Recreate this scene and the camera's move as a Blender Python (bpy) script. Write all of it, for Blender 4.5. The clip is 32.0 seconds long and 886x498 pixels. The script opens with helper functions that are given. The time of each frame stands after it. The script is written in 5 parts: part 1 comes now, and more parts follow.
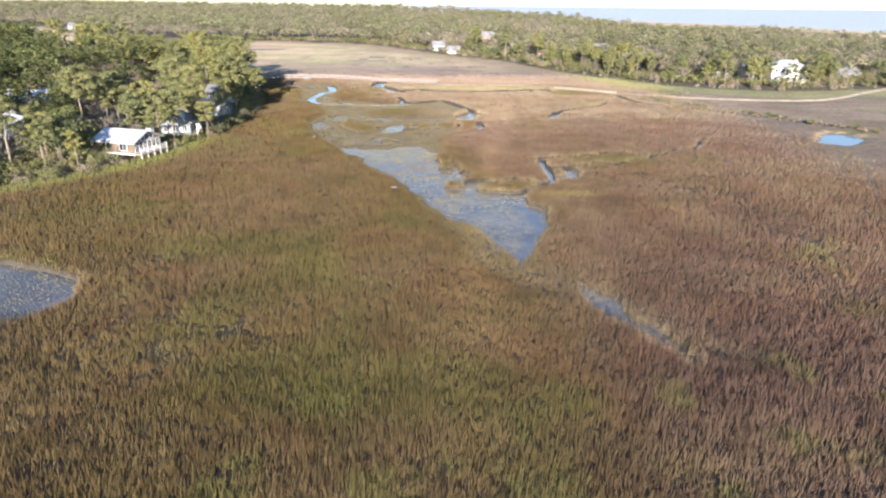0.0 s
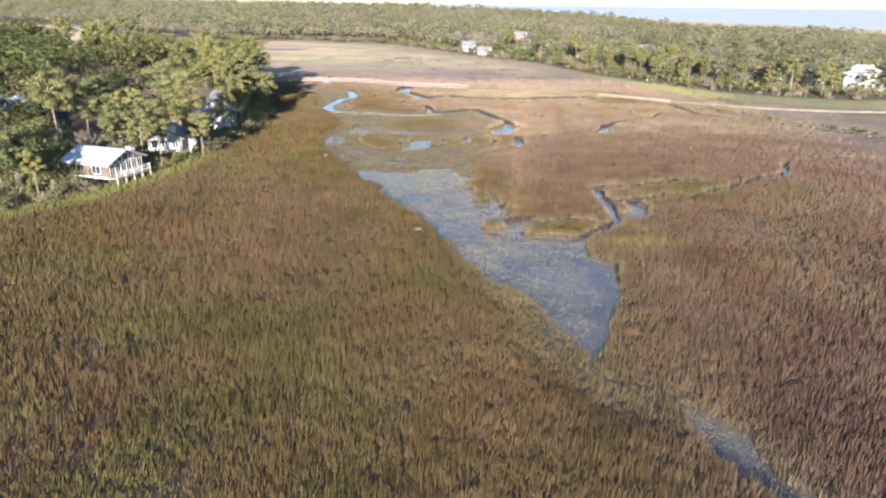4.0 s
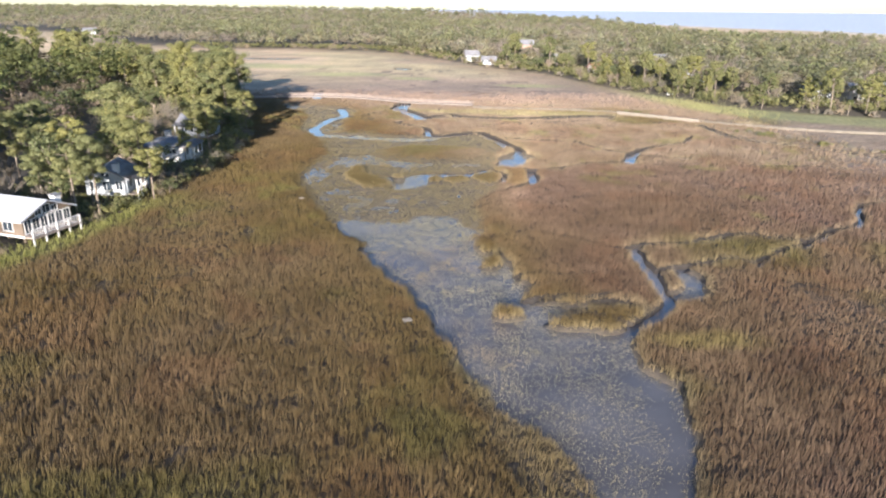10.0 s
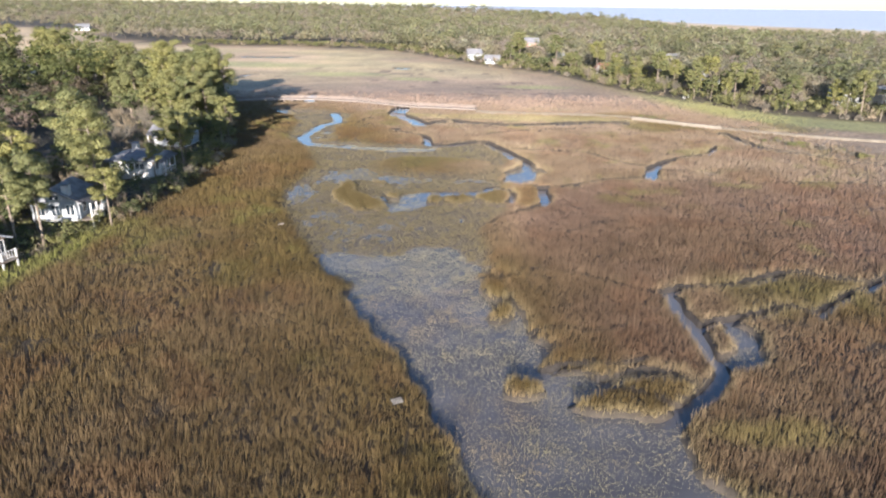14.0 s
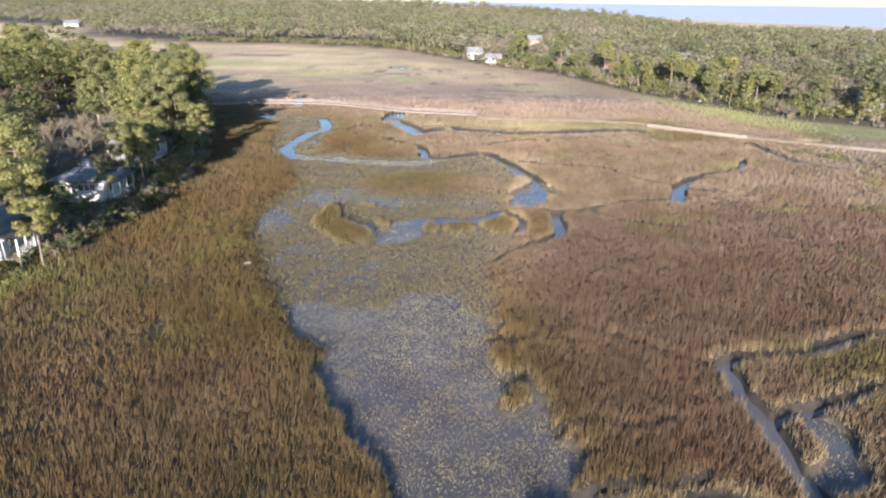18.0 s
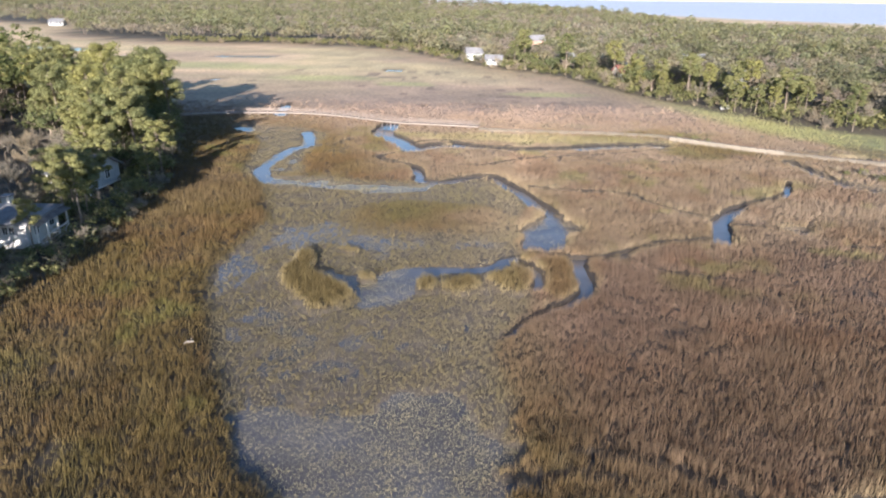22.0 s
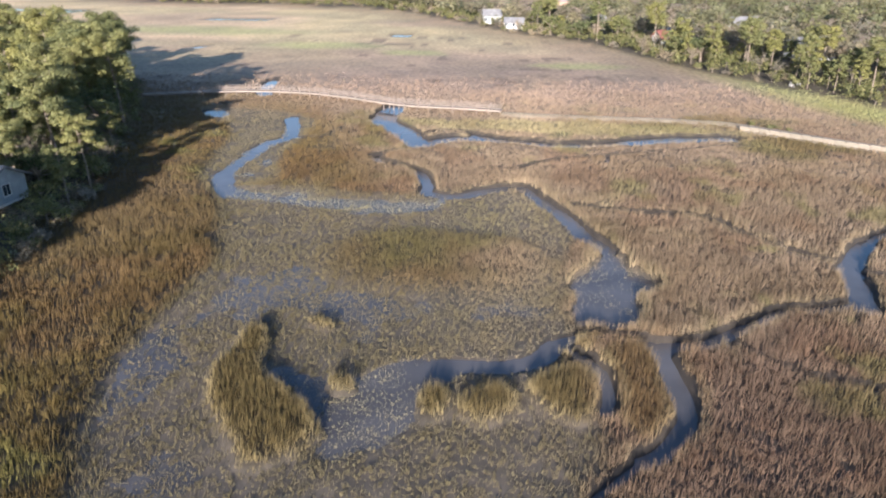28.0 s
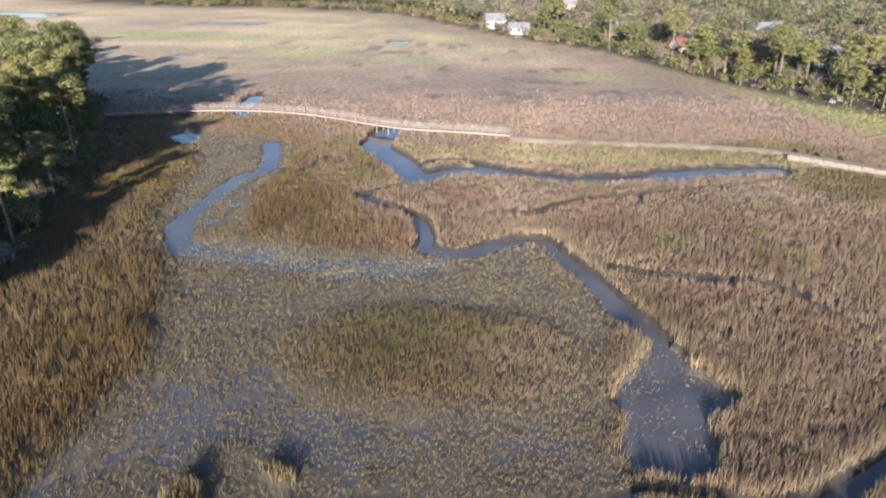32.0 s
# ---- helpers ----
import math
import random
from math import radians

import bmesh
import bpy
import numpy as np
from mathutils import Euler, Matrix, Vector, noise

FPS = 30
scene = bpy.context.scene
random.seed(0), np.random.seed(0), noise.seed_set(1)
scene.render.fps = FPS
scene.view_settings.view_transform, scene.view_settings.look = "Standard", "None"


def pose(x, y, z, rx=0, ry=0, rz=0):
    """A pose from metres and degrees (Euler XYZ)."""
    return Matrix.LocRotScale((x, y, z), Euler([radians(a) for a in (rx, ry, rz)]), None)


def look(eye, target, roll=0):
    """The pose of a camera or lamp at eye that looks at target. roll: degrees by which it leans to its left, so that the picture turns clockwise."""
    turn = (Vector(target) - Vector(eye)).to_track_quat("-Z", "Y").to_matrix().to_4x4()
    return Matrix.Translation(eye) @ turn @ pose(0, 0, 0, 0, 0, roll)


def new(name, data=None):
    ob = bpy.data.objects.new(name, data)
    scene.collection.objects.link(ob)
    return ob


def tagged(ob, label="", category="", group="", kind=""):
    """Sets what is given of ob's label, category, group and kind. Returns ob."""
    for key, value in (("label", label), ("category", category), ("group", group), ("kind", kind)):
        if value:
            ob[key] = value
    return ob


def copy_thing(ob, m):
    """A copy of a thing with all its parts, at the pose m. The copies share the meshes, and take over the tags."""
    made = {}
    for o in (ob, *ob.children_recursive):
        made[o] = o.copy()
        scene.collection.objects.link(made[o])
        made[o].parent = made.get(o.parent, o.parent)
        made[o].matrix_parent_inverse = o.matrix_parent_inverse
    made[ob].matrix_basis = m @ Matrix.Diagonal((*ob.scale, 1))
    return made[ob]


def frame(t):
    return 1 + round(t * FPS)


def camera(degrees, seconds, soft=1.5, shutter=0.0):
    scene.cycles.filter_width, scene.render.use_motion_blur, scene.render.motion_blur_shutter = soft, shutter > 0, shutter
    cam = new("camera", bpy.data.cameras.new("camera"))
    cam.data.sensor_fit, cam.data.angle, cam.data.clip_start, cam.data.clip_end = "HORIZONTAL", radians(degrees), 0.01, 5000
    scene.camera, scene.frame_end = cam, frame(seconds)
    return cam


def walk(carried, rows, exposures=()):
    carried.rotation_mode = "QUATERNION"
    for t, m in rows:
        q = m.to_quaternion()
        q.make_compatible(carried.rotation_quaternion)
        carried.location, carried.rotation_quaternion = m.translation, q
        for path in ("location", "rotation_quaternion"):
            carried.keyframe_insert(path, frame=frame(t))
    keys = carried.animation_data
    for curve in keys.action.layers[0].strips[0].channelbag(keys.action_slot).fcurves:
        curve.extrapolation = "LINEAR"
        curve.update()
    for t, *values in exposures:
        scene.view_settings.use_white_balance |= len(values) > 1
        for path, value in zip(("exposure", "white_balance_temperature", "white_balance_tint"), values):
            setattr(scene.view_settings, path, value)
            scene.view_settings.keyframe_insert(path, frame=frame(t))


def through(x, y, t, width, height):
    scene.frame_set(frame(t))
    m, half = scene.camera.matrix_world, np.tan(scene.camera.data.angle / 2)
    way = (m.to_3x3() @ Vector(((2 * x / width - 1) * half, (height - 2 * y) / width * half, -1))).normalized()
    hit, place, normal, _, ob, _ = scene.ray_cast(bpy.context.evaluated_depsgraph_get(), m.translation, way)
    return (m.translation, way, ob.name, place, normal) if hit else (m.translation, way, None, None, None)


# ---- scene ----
cam = camera(65.9, 32.0, soft=2.15)
METRES, EYE, TILT, LEAN, TURN = 150.0, 30.0, 0.0, 0.0, 0.0
ROWS = [
    (0.0, 0.0, 0.0, 0.0, 0.2, -19.93, -0.54),
    (0.5, -0.0013, 0.0208, -0.0002, 0.19, -19.93, -0.57),
    (1.0, -0.0027, 0.0416, -0.0008, 0.16, -19.93, -0.57),
    (1.5, -0.0042, 0.0622, -0.002, 0.14, -19.94, -0.59),
    (2.0, -0.0056, 0.0829, -0.003, 0.13, -19.95, -0.59),
    (2.5, -0.0076, 0.1032, -0.0037, 0.2, -19.98, -0.62),
    (3.0, -0.0085, 0.1236, -0.0046, 2.52, -20.03, -0.57),
    (3.5, -0.0099, 0.1445, -0.0046, 2.47, -20.04, -0.6),
    (5.5, -0.0154, 0.23, -0.001, 2.36, -19.95, -0.67),
    (6.0, -0.0176, 0.2447, 0.0014, 2.46, -19.93, -0.57),
    (6.5, -0.0189, 0.2546, 0.0013, 2.76, -19.92, -0.5),
    (7.0, -0.0179, 0.2636, 0.0014, 2.62, -19.91, -0.42),
    (7.5, -0.0182, 0.2736, 0.0022, 1.79, -19.89, -0.47),
    (8.0, -0.0171, 0.2843, 0.0024, 2.03, -19.85, -0.49),
    (8.5, -0.0161, 0.2956, 0.0023, 2.22, -19.79, -0.5),
    (9.0, -0.0154, 0.3072, 0.0021, 2.39, -19.74, -0.5),
    (9.5, -0.0149, 0.3189, 0.0022, 2.53, -19.71, -0.49),
    (10.0, -0.0147, 0.3307, 0.0024, 2.65, -19.69, -0.51),
    (10.5, -0.0145, 0.3428, 0.0028, 2.76, -19.69, -0.51),
    (11.0, -0.0147, 0.3553, 0.0032, 2.85, -19.7, -0.52),
    (11.5, -0.0151, 0.3681, 0.0037, 2.9, -19.74, -0.52),
    (12.0, -0.0158, 0.381, 0.004, 2.94, -19.8, -0.53),
    (12.5, -0.0166, 0.3936, 0.0039, 2.97, -19.86, -0.55),
    (13.0, -0.0175, 0.4062, 0.0038, 3.0, -19.9, -0.57),
    (13.5, -0.0181, 0.419, 0.0036, 2.88, -19.93, -0.58),
    (15.5, -0.0198, 0.472, 0.0034, 2.68, -20.13, -0.65),
    (16.0, -0.02, 0.4859, 0.0037, 2.68, -20.13, -0.63),
    (16.5, -0.0206, 0.5003, 0.0037, 2.68, -20.16, -0.66),
    (17.0, -0.0212, 0.5145, 0.0036, 2.69, -20.2, -0.66),
    (17.5, -0.0221, 0.5288, 0.0033, 2.7, -20.24, -0.69),
    (18.0, -0.0232, 0.5436, 0.0031, 2.7, -20.28, -0.71),
    (18.5, -0.0243, 0.5591, 0.0029, 2.7, -20.33, -0.73),
    (19.0, -0.0252, 0.5747, 0.0032, 2.69, -20.37, -0.72),
    (19.5, -0.0261, 0.591, 0.0032, 2.67, -20.41, -0.72),
    (20.0, -0.027, 0.6075, 0.0039, 2.66, -20.48, -0.72),
    (20.5, -0.0278, 0.6243, 0.0045, 2.63, -20.5, -0.7),
    (21.0, -0.0286, 0.6412, 0.0048, 2.58, -20.52, -0.69),
    (21.5, -0.0291, 0.6579, 0.0049, 2.52, -20.52, -0.66),
    (22.0, -0.0299, 0.6745, 0.0049, 2.47, -20.5, -0.63),
    (22.5, -0.0308, 0.6912, 0.0049, 2.43, -20.47, -0.6),
    (23.0, -0.0318, 0.7079, 0.0048, 2.38, -20.45, -0.58),
    (23.5, -0.0329, 0.7248, 0.0047, 2.35, -20.42, -0.55),
    (24.0, -0.0337, 0.7417, 0.0043, 2.87, -20.4, -0.52),
    (24.5, -0.0344, 0.7584, 0.0038, 2.89, -20.39, -0.51),
    (25.0, -0.0351, 0.7751, 0.0035, 3.51, -20.4, -0.47),
    (25.5, -0.0358, 0.7916, 0.0026, 3.54, -20.74, -0.44),
    (27.5, -0.0393, 0.859, 0.0009, 3.53, -23.65, -0.44),
    (28.0, -0.0405, 0.8753, -0.0021, 3.52, -23.63, -0.44),
    (28.5, -0.0415, 0.8916, -0.0028, 3.51, -23.67, -0.44),
    (29.0, -0.0427, 0.9081, -0.0028, 3.5, -23.66, -0.46),
    (29.5, -0.0439, 0.9245, -0.0029, 3.47, -23.66, -0.49),
    (30.0, -0.0451, 0.9409, -0.003, 3.46, -23.64, -0.49),
    (30.5, -0.0464, 0.9574, -0.0029, 3.45, -23.62, -0.5),
    (31.0, -0.0478, 0.974, -0.0025, 3.43, -23.61, -0.51),
    (31.5, -0.0489, 0.9881, -0.0015, 3.44, -23.61, -0.47),
    (32.0, -0.0497, 0.9971, -0.0009, 3.49, -23.62, -0.4),
]
walk(cam, [(t, pose(0, 0, EYE, TILT, LEAN, TURN) @ pose(METRES * x, METRES * y, METRES * z, 90 + pitch, roll, yaw)) for t, x, y, z, yaw, pitch, roll in ROWS], exposures=[(0.0, 1.92, 5900, 14), (6.0, 1.88, 5900, 14), (9.0, 1.82, 5850, 14), (13.0, 1.79, 5850, 14), (25.0, 1.74, 5850, 14), (28.0, 1.72, 5850, 14), (32.0, 1.68, 5850, 14)])

# ---- light: low winter sun from straight behind the camera, pale clear sky ----
SUN_EL, SUN_AZ = 14.5, 184.0            # degrees; azimuth clockwise from +y
world = bpy.data.worlds.new("sky")
scene.world = world
world.use_nodes = True
wn = world.node_tree
sky = wn.nodes.new("ShaderNodeTexSky")
sky.sky_type, sky.sun_disc = "NISHITA", False
sky.sun_elevation, sky.sun_rotation = radians(SUN_EL), radians(SUN_AZ)
sky.air_density, sky.dust_density, sky.ozone_density = 1.0, 0.35, 2.6
wn.nodes["Background"].inputs["Strength"].default_value = 0.072
wn.links.new(sky.outputs[0], wn.nodes["Background"].inputs["Color"])
sun_data = bpy.data.lights.new("sun", "SUN")
sun_data.energy, sun_data.angle, sun_data.color = 5.0, radians(0.6), (1.0, 0.87, 0.72)
sun = new("sun", sun_data)
sun_to = Vector((math.sin(radians(SUN_AZ)) * math.cos(radians(SUN_EL)),
                 math.cos(radians(SUN_AZ)) * math.cos(radians(SUN_EL)), math.sin(radians(SUN_EL))))
sun.matrix_world = look(sun_to * 200, (0, 0, 0))


# ---- materials ----
def material(name, rough=0.8, metal=0.0):
    m = bpy.data.materials.new(name)
    m.use_nodes = True
    b = m.node_tree.nodes["Principled BSDF"]
    b.inputs["Roughness"].default_value, b.inputs["Metallic"].default_value = rough, metal
    return m, m.node_tree, b


def ramp(nt, fac, *stops):
    n = nt.nodes.new("ShaderNodeValToRGB")
    while len(n.color_ramp.elements) < len(stops):
        n.color_ramp.elements.new(0.5)
    for e, (p, c) in zip(n.color_ramp.elements, stops):
        e.position, e.color = p, (*c, 1)
    nt.links.new(fac, n.inputs[0])
    return n.outputs[0]


def noise_tex(nt, scale, detail=4, coord="Object", stretch=None):
    tc, n = nt.nodes.new("ShaderNodeTexCoord"), nt.nodes.new("ShaderNodeTexNoise")
    n.inputs["Scale"].default_value, n.inputs["Detail"].default_value = scale, detail
    if stretch:
        mp = nt.nodes.new("ShaderNodeMapping")
        mp.inputs["Scale"].default_value = stretch
        nt.links.new(tc.outputs[coord], mp.inputs[0])
        nt.links.new(mp.outputs[0], n.inputs["Vector"])
    else:
        nt.links.new(tc.outputs[coord], n.inputs["Vector"])
    return n.outputs[0]


def mix(nt, kind, fac, a, b):
    n = nt.nodes.new("ShaderNodeMix")
    n.data_type, n.blend_type = "RGBA", kind
    for sock, v in ((n.inputs[0], fac), (n.inputs[6], a), (n.inputs[7], b)):
        if hasattr(v, "links"):
            nt.links.new(v, sock)
        else:
            sock.default_value = v if not isinstance(v, tuple) else (*v, 1)
    return n.outputs[2]


def bump(nt, b, height, strength, dist):
    n = nt.nodes.new("ShaderNodeBump")
    n.inputs["Strength"].default_value, n.inputs["Distance"].default_value = strength, dist
    nt.links.new(height, n.inputs["Height"])
    nt.links.new(n.outputs[0], b.inputs["Normal"])


def two_tone(name, dark, light, scale=3.0, rough=0.8, fine=25.0, relief=0.3, depth=0.02, stretch=None, metal=0.0):
    """Grain and stains at two scales with fine relief; each copy slightly its own shade."""
    m, nt, b = material(name, rough, metal)
    big, small = noise_tex(nt, scale, 3, stretch=stretch), noise_tex(nt, fine, 4, stretch=stretch)
    base = ramp(nt, big, (0.3, dark), (0.72, light))
    speck = ramp(nt, small, (0.25, (0.72, 0.72, 0.72)), (0.75, (1.12, 1.12, 1.12)))
    info = nt.nodes.new("ShaderNodeObjectInfo")
    own = ramp(nt, info.outputs["Random"], (0.0, (0.86, 0.88, 0.86)), (1.0, (1.1, 1.08, 1.06)))
    col = mix(nt, "MULTIPLY", 1.0, mix(nt, "MULTIPLY", 1.0, base, speck), own)
    nt.links.new(col, b.inputs["Base Color"])
    bump(nt, b, small, relief, depth)
    return m


def foliage(name, a, bcol, c, through=0.3, rough=0.6, joined=False):
    """Leaves or blades: every leaf its own shade, every plant its own tone, some light passes through."""
    m, nt, b = material(name, rough)
    g = nt.nodes.new("ShaderNodeNewGeometry")
    leaf = ramp(nt, g.outputs["Random Per Island"], (0.0, a), (0.5, bcol), (1.0, c))
    info = nt.nodes.new("ShaderNodeObjectInfo")
    own = ramp(nt, info.outputs["Random"], (0.0, (0.72, 0.78, 0.8)), (0.5, (1, 1, 1)), (1.0, (1.2, 1.15, 0.95)))
    if joined:      # each tree of a joined wood keeps its own tone
        at = nt.nodes.new("ShaderNodeAttribute")
        at.attribute_name = "tint"
        own = at.outputs["Color"]
    patch = ramp(nt, noise_tex(nt, 0.35, 2), (0.3, (0.8, 0.85, 0.85)), (0.7, (1.15, 1.1, 1.0)))
    col = mix(nt, "MULTIPLY", 1.0, mix(nt, "MULTIPLY", 1.0, leaf, own), patch)
    nt.links.new(col, b.inputs["Base Color"])
    b.inputs["Specular IOR Level"].default_value = 0.2
    t = nt.nodes.new("ShaderNodeBsdfTranslucent")
    nt.links.new(col, t.inputs[0])
    mx = nt.nodes.new("ShaderNodeMixShader")
    mx.inputs[0].default_value = through
    nt.links.new(b.outputs[0], mx.inputs[1])
    nt.links.new(t.outputs[0], mx.inputs[2])
    nt.links.new(mx.outputs[0], nt.nodes["Material Output"].inputs[0])
    return m


def grass_material():
    m, nt, b = material("cordgrass", 0.7)
    at = nt.nodes.new("ShaderNodeAttribute")
    at.attribute_name = "tint"
    g = nt.nodes.new("ShaderNodeNewGeometry")
    own = ramp(nt, g.outputs["Random Per Island"], (0.0, (0.76, 0.74, 0.72)), (0.55, (1, 1, 1)), (1.0, (1.3, 1.27, 1.2)))
    col = mix(nt, "MULTIPLY", 1.0, at.outputs["Color"], own)
    nt.links.new(col, b.inputs["Base Color"])
    b.inputs["Specular IOR Level"].default_value = 0.1
    t = nt.nodes.new("ShaderNodeBsdfTranslucent")
    nt.links.new(col, t.inputs[0])
    mx = nt.nodes.new("ShaderNodeMixShader")
    mx.inputs[0].default_value = 0.12
    nt.links.new(b.outputs[0], mx.inputs[1])
    nt.links.new(t.outputs[0], mx.inputs[2])
    nt.links.new(mx.outputs[0], nt.nodes["Material Output"].inputs[0])
    return m


def ground_material():
    m, nt, b = material("marsh_ground", 0.9)
    at = nt.nodes.new("ShaderNodeAttribute")
    at.attribute_name = "tint"
    clump = noise_tex(nt, 0.9, 5, stretch=(1, 0.7, 1))
    broad = noise_tex(nt, 0.045, 5)
    col = mix(nt, "MULTIPLY", 1.0, at.outputs["Color"], ramp(nt, clump, (0.3, (0.66, 0.66, 0.64)), (0.7, (1.25, 1.22, 1.18))))
    col = mix(nt, "MULTIPLY", 1.0, col, ramp(nt, broad, (0.3, (0.84, 0.86, 0.86)), (0.7, (1.16, 1.12, 1.06))))
    nt.links.new(col, b.inputs["Base Color"])
    bump(nt, b, clump, 0.4, 0.3)
    return m


def water_material(name, deep, rough, ripple, scale):
    m, nt, b = material(name, rough)
    stain = ramp(nt, noise_tex(nt, 0.12, 4), (0.35, deep), (0.7, tuple(v * 1.7 for v in deep)))
    nt.links.new(stain, b.inputs["Base Color"])
    b.inputs["IOR"].default_value = 1.33
    b.inputs["Specular IOR Level"].default_value = 0.5
    bump(nt, b, noise_tex(nt, scale, 3), ripple, 0.05)
    return m


GRASS, GROUND = grass_material(), ground_material()
WATER = water_material("creek_water", (0.066, 0.063, 0.064), 0.1, 0.04, 1.4)
# sea base colour set pale, the haze over the water included in it
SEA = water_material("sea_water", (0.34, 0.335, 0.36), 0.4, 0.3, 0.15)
PINE = foliage("pine_needles", (0.092, 0.098, 0.045), (0.155, 0.158, 0.066), (0.235, 0.23, 0.096), 0.12)
OAK = foliage("oak_leaves", (0.06, 0.074, 0.032), (0.105, 0.118, 0.052), (0.165, 0.172, 0.082), 0.15)
TWIG = foliage("bare_twigs", (0.13, 0.108, 0.085), (0.19, 0.16, 0.128), (0.25, 0.215, 0.175), 0.0, 0.9)
SHRUB = foliage("shrub_leaves", (0.085, 0.092, 0.04), (0.15, 0.155, 0.07), (0.25, 0.24, 0.12))
PALM = foliage("palm_fronds", (0.07, 0.1, 0.03), (0.14, 0.17, 0.05), (0.24, 0.24, 0.09))
# far leaves paler and greyer, with the haze put into their base colour
HAZED_PINE = foliage("hazed_pine_needles", (0.135, 0.136, 0.078), (0.17, 0.17, 0.098), (0.21, 0.208, 0.124), 0.45, joined=True)
HAZED_OAK = foliage("hazed_oak_leaves", (0.095, 0.098, 0.062), (0.12, 0.124, 0.078), (0.15, 0.154, 0.096), 0.42, joined=True)
HAZED_MIXED = foliage("hazed_broad_leaves", (0.185, 0.172, 0.118), (0.22, 0.206, 0.142), (0.265, 0.248, 0.172), 0.45, joined=True)
HAZED_TWIG = foliage("hazed_twigs", (0.175, 0.152, 0.12), (0.2, 0.174, 0.138), (0.22, 0.192, 0.154), 0.3, 0.9, joined=True)
BARK = two_tone("pine_bark", (0.13, 0.1, 0.075), (0.3, 0.25, 0.2), 1.5, 0.9, 9.0, 0.6, 0.05)
DECK = two_tone("weathered_timber", (0.21, 0.168, 0.142), (0.34, 0.285, 0.245), 0.6, 0.85, 12.0, 0.3, 0.02)
CONCRETE = two_tone("pale_concrete", (0.17, 0.145, 0.115), (0.31, 0.275, 0.225), 0.7, 0.85, 9.0, 0.3, 0.03)
SAND = two_tone("sandy_path", (0.26, 0.21, 0.145), (0.4, 0.335, 0.24), 0.4, 0.95, 6.0, 0.4, 0.03)
WHITE = two_tone("white_paint", (0.5, 0.495, 0.48), (0.7, 0.69, 0.67), 0.8, 0.6, 14.0, 0.1, 0.01)
SIDING = two_tone("grey_siding", (0.3, 0.32, 0.34), (0.45, 0.47, 0.5), 0.8, 0.7, 14.0, 0.1, 0.01)
TIMBER = two_tone("brown_timber", (0.1, 0.075, 0.055), (0.2, 0.15, 0.11), 0.8, 0.85, 10.0, 0.3, 0.02)
METAL_ROOF = two_tone("pale_metal_roof", (0.4, 0.41, 0.43), (0.58, 0.59, 0.62), 0.5, 0.4, 8.0, 0.1, 0.01, metal=0.2)
SHINGLE = two_tone("grey_shingle", (0.14, 0.14, 0.15), (0.26, 0.26, 0.27), 1.0, 0.9, 7.0, 0.4, 0.02)
RED_ROOF = two_tone("red_roof", (0.2, 0.075, 0.06), (0.3, 0.11, 0.09), 1.0, 0.7, 7.0, 0.2, 0.02)
BRICK = two_tone("brick", (0.25, 0.16, 0.12), (0.42, 0.3, 0.24), 2.0, 0.9, 9.0, 0.3, 0.02)
GLASS, _nt, _b = material("window_glass", 0.05)
_b.inputs["Base Color"].default_value = (0.03, 0.04, 0.05, 1)


# ---- small helpers ----
def link_mesh(name, mesh, mat, parent=None, label=""):
    ob = new(name, mesh)
    if mat:
        mesh.materials.append(mat)
    if parent:
        ob.parent = parent
    if label:
        ob["label"] = label
    return ob


def part(name, bm, mat, parent=None, label=""):
    mesh = bpy.data.meshes.new(name)
    bm.to_mesh(mesh)
    bm.free()
    return link_mesh(name, mesh, mat, parent, label)


def empty(name, m, label, category, group="", kind=""):
    ob = tagged(new(name), label, category, group, kind)
    ob.matrix_basis = m
    return ob


def box(bm, x0, y0, z0, x1, y1, z1, bevel=0.0):
    r = bmesh.ops.create_cube(bm, size=1, matrix=Matrix.LocRotScale(((x0 + x1) / 2, (y0 + y1) / 2, (z0 + z1) / 2), None,
                                                                   (abs(x1 - x0), abs(y1 - y0), abs(z1 - z0))))
    if bevel:
        es = list({e for v in r["verts"] for e in v.link_edges})
        bmesh.ops.bevel(bm, geom=es, offset=bevel, segments=1, affect="EDGES")
    return bm


def boxed(*a, bevel=0.0):
    return box(bmesh.new(), *a, bevel=bevel)


def raw_mesh(name, verts, tris, tint=None):
    """A mesh from arrays of vertices and triangles."""
    me = bpy.data.meshes.new(name)
    me.vertices.add(len(verts))
    me.vertices.foreach_set("co", np.ascontiguousarray(verts, np.float32).ravel())
    n = len(tris)
    me.loops.add(n * 3)
    me.loops.foreach_set("vertex_index", np.ascontiguousarray(tris, np.int32).ravel())
    me.polygons.add(n)
    me.polygons.foreach_set("loop_start", np.arange(0, n * 3, 3, dtype=np.int32))
    if tint is not None:
        at = me.color_attributes.new("tint", "FLOAT_COLOR", "POINT")
        at.data.foreach_set("color", np.ascontiguousarray(np.column_stack([tint, np.ones(len(tint))]), np.float32).ravel())
    me.update(calc_edges=True)
    return me


# ---- the plan: creeks, pools, islets and woods ----
_tables = [np.random.RandomState(k).rand(256, 256) for k in range(6)]


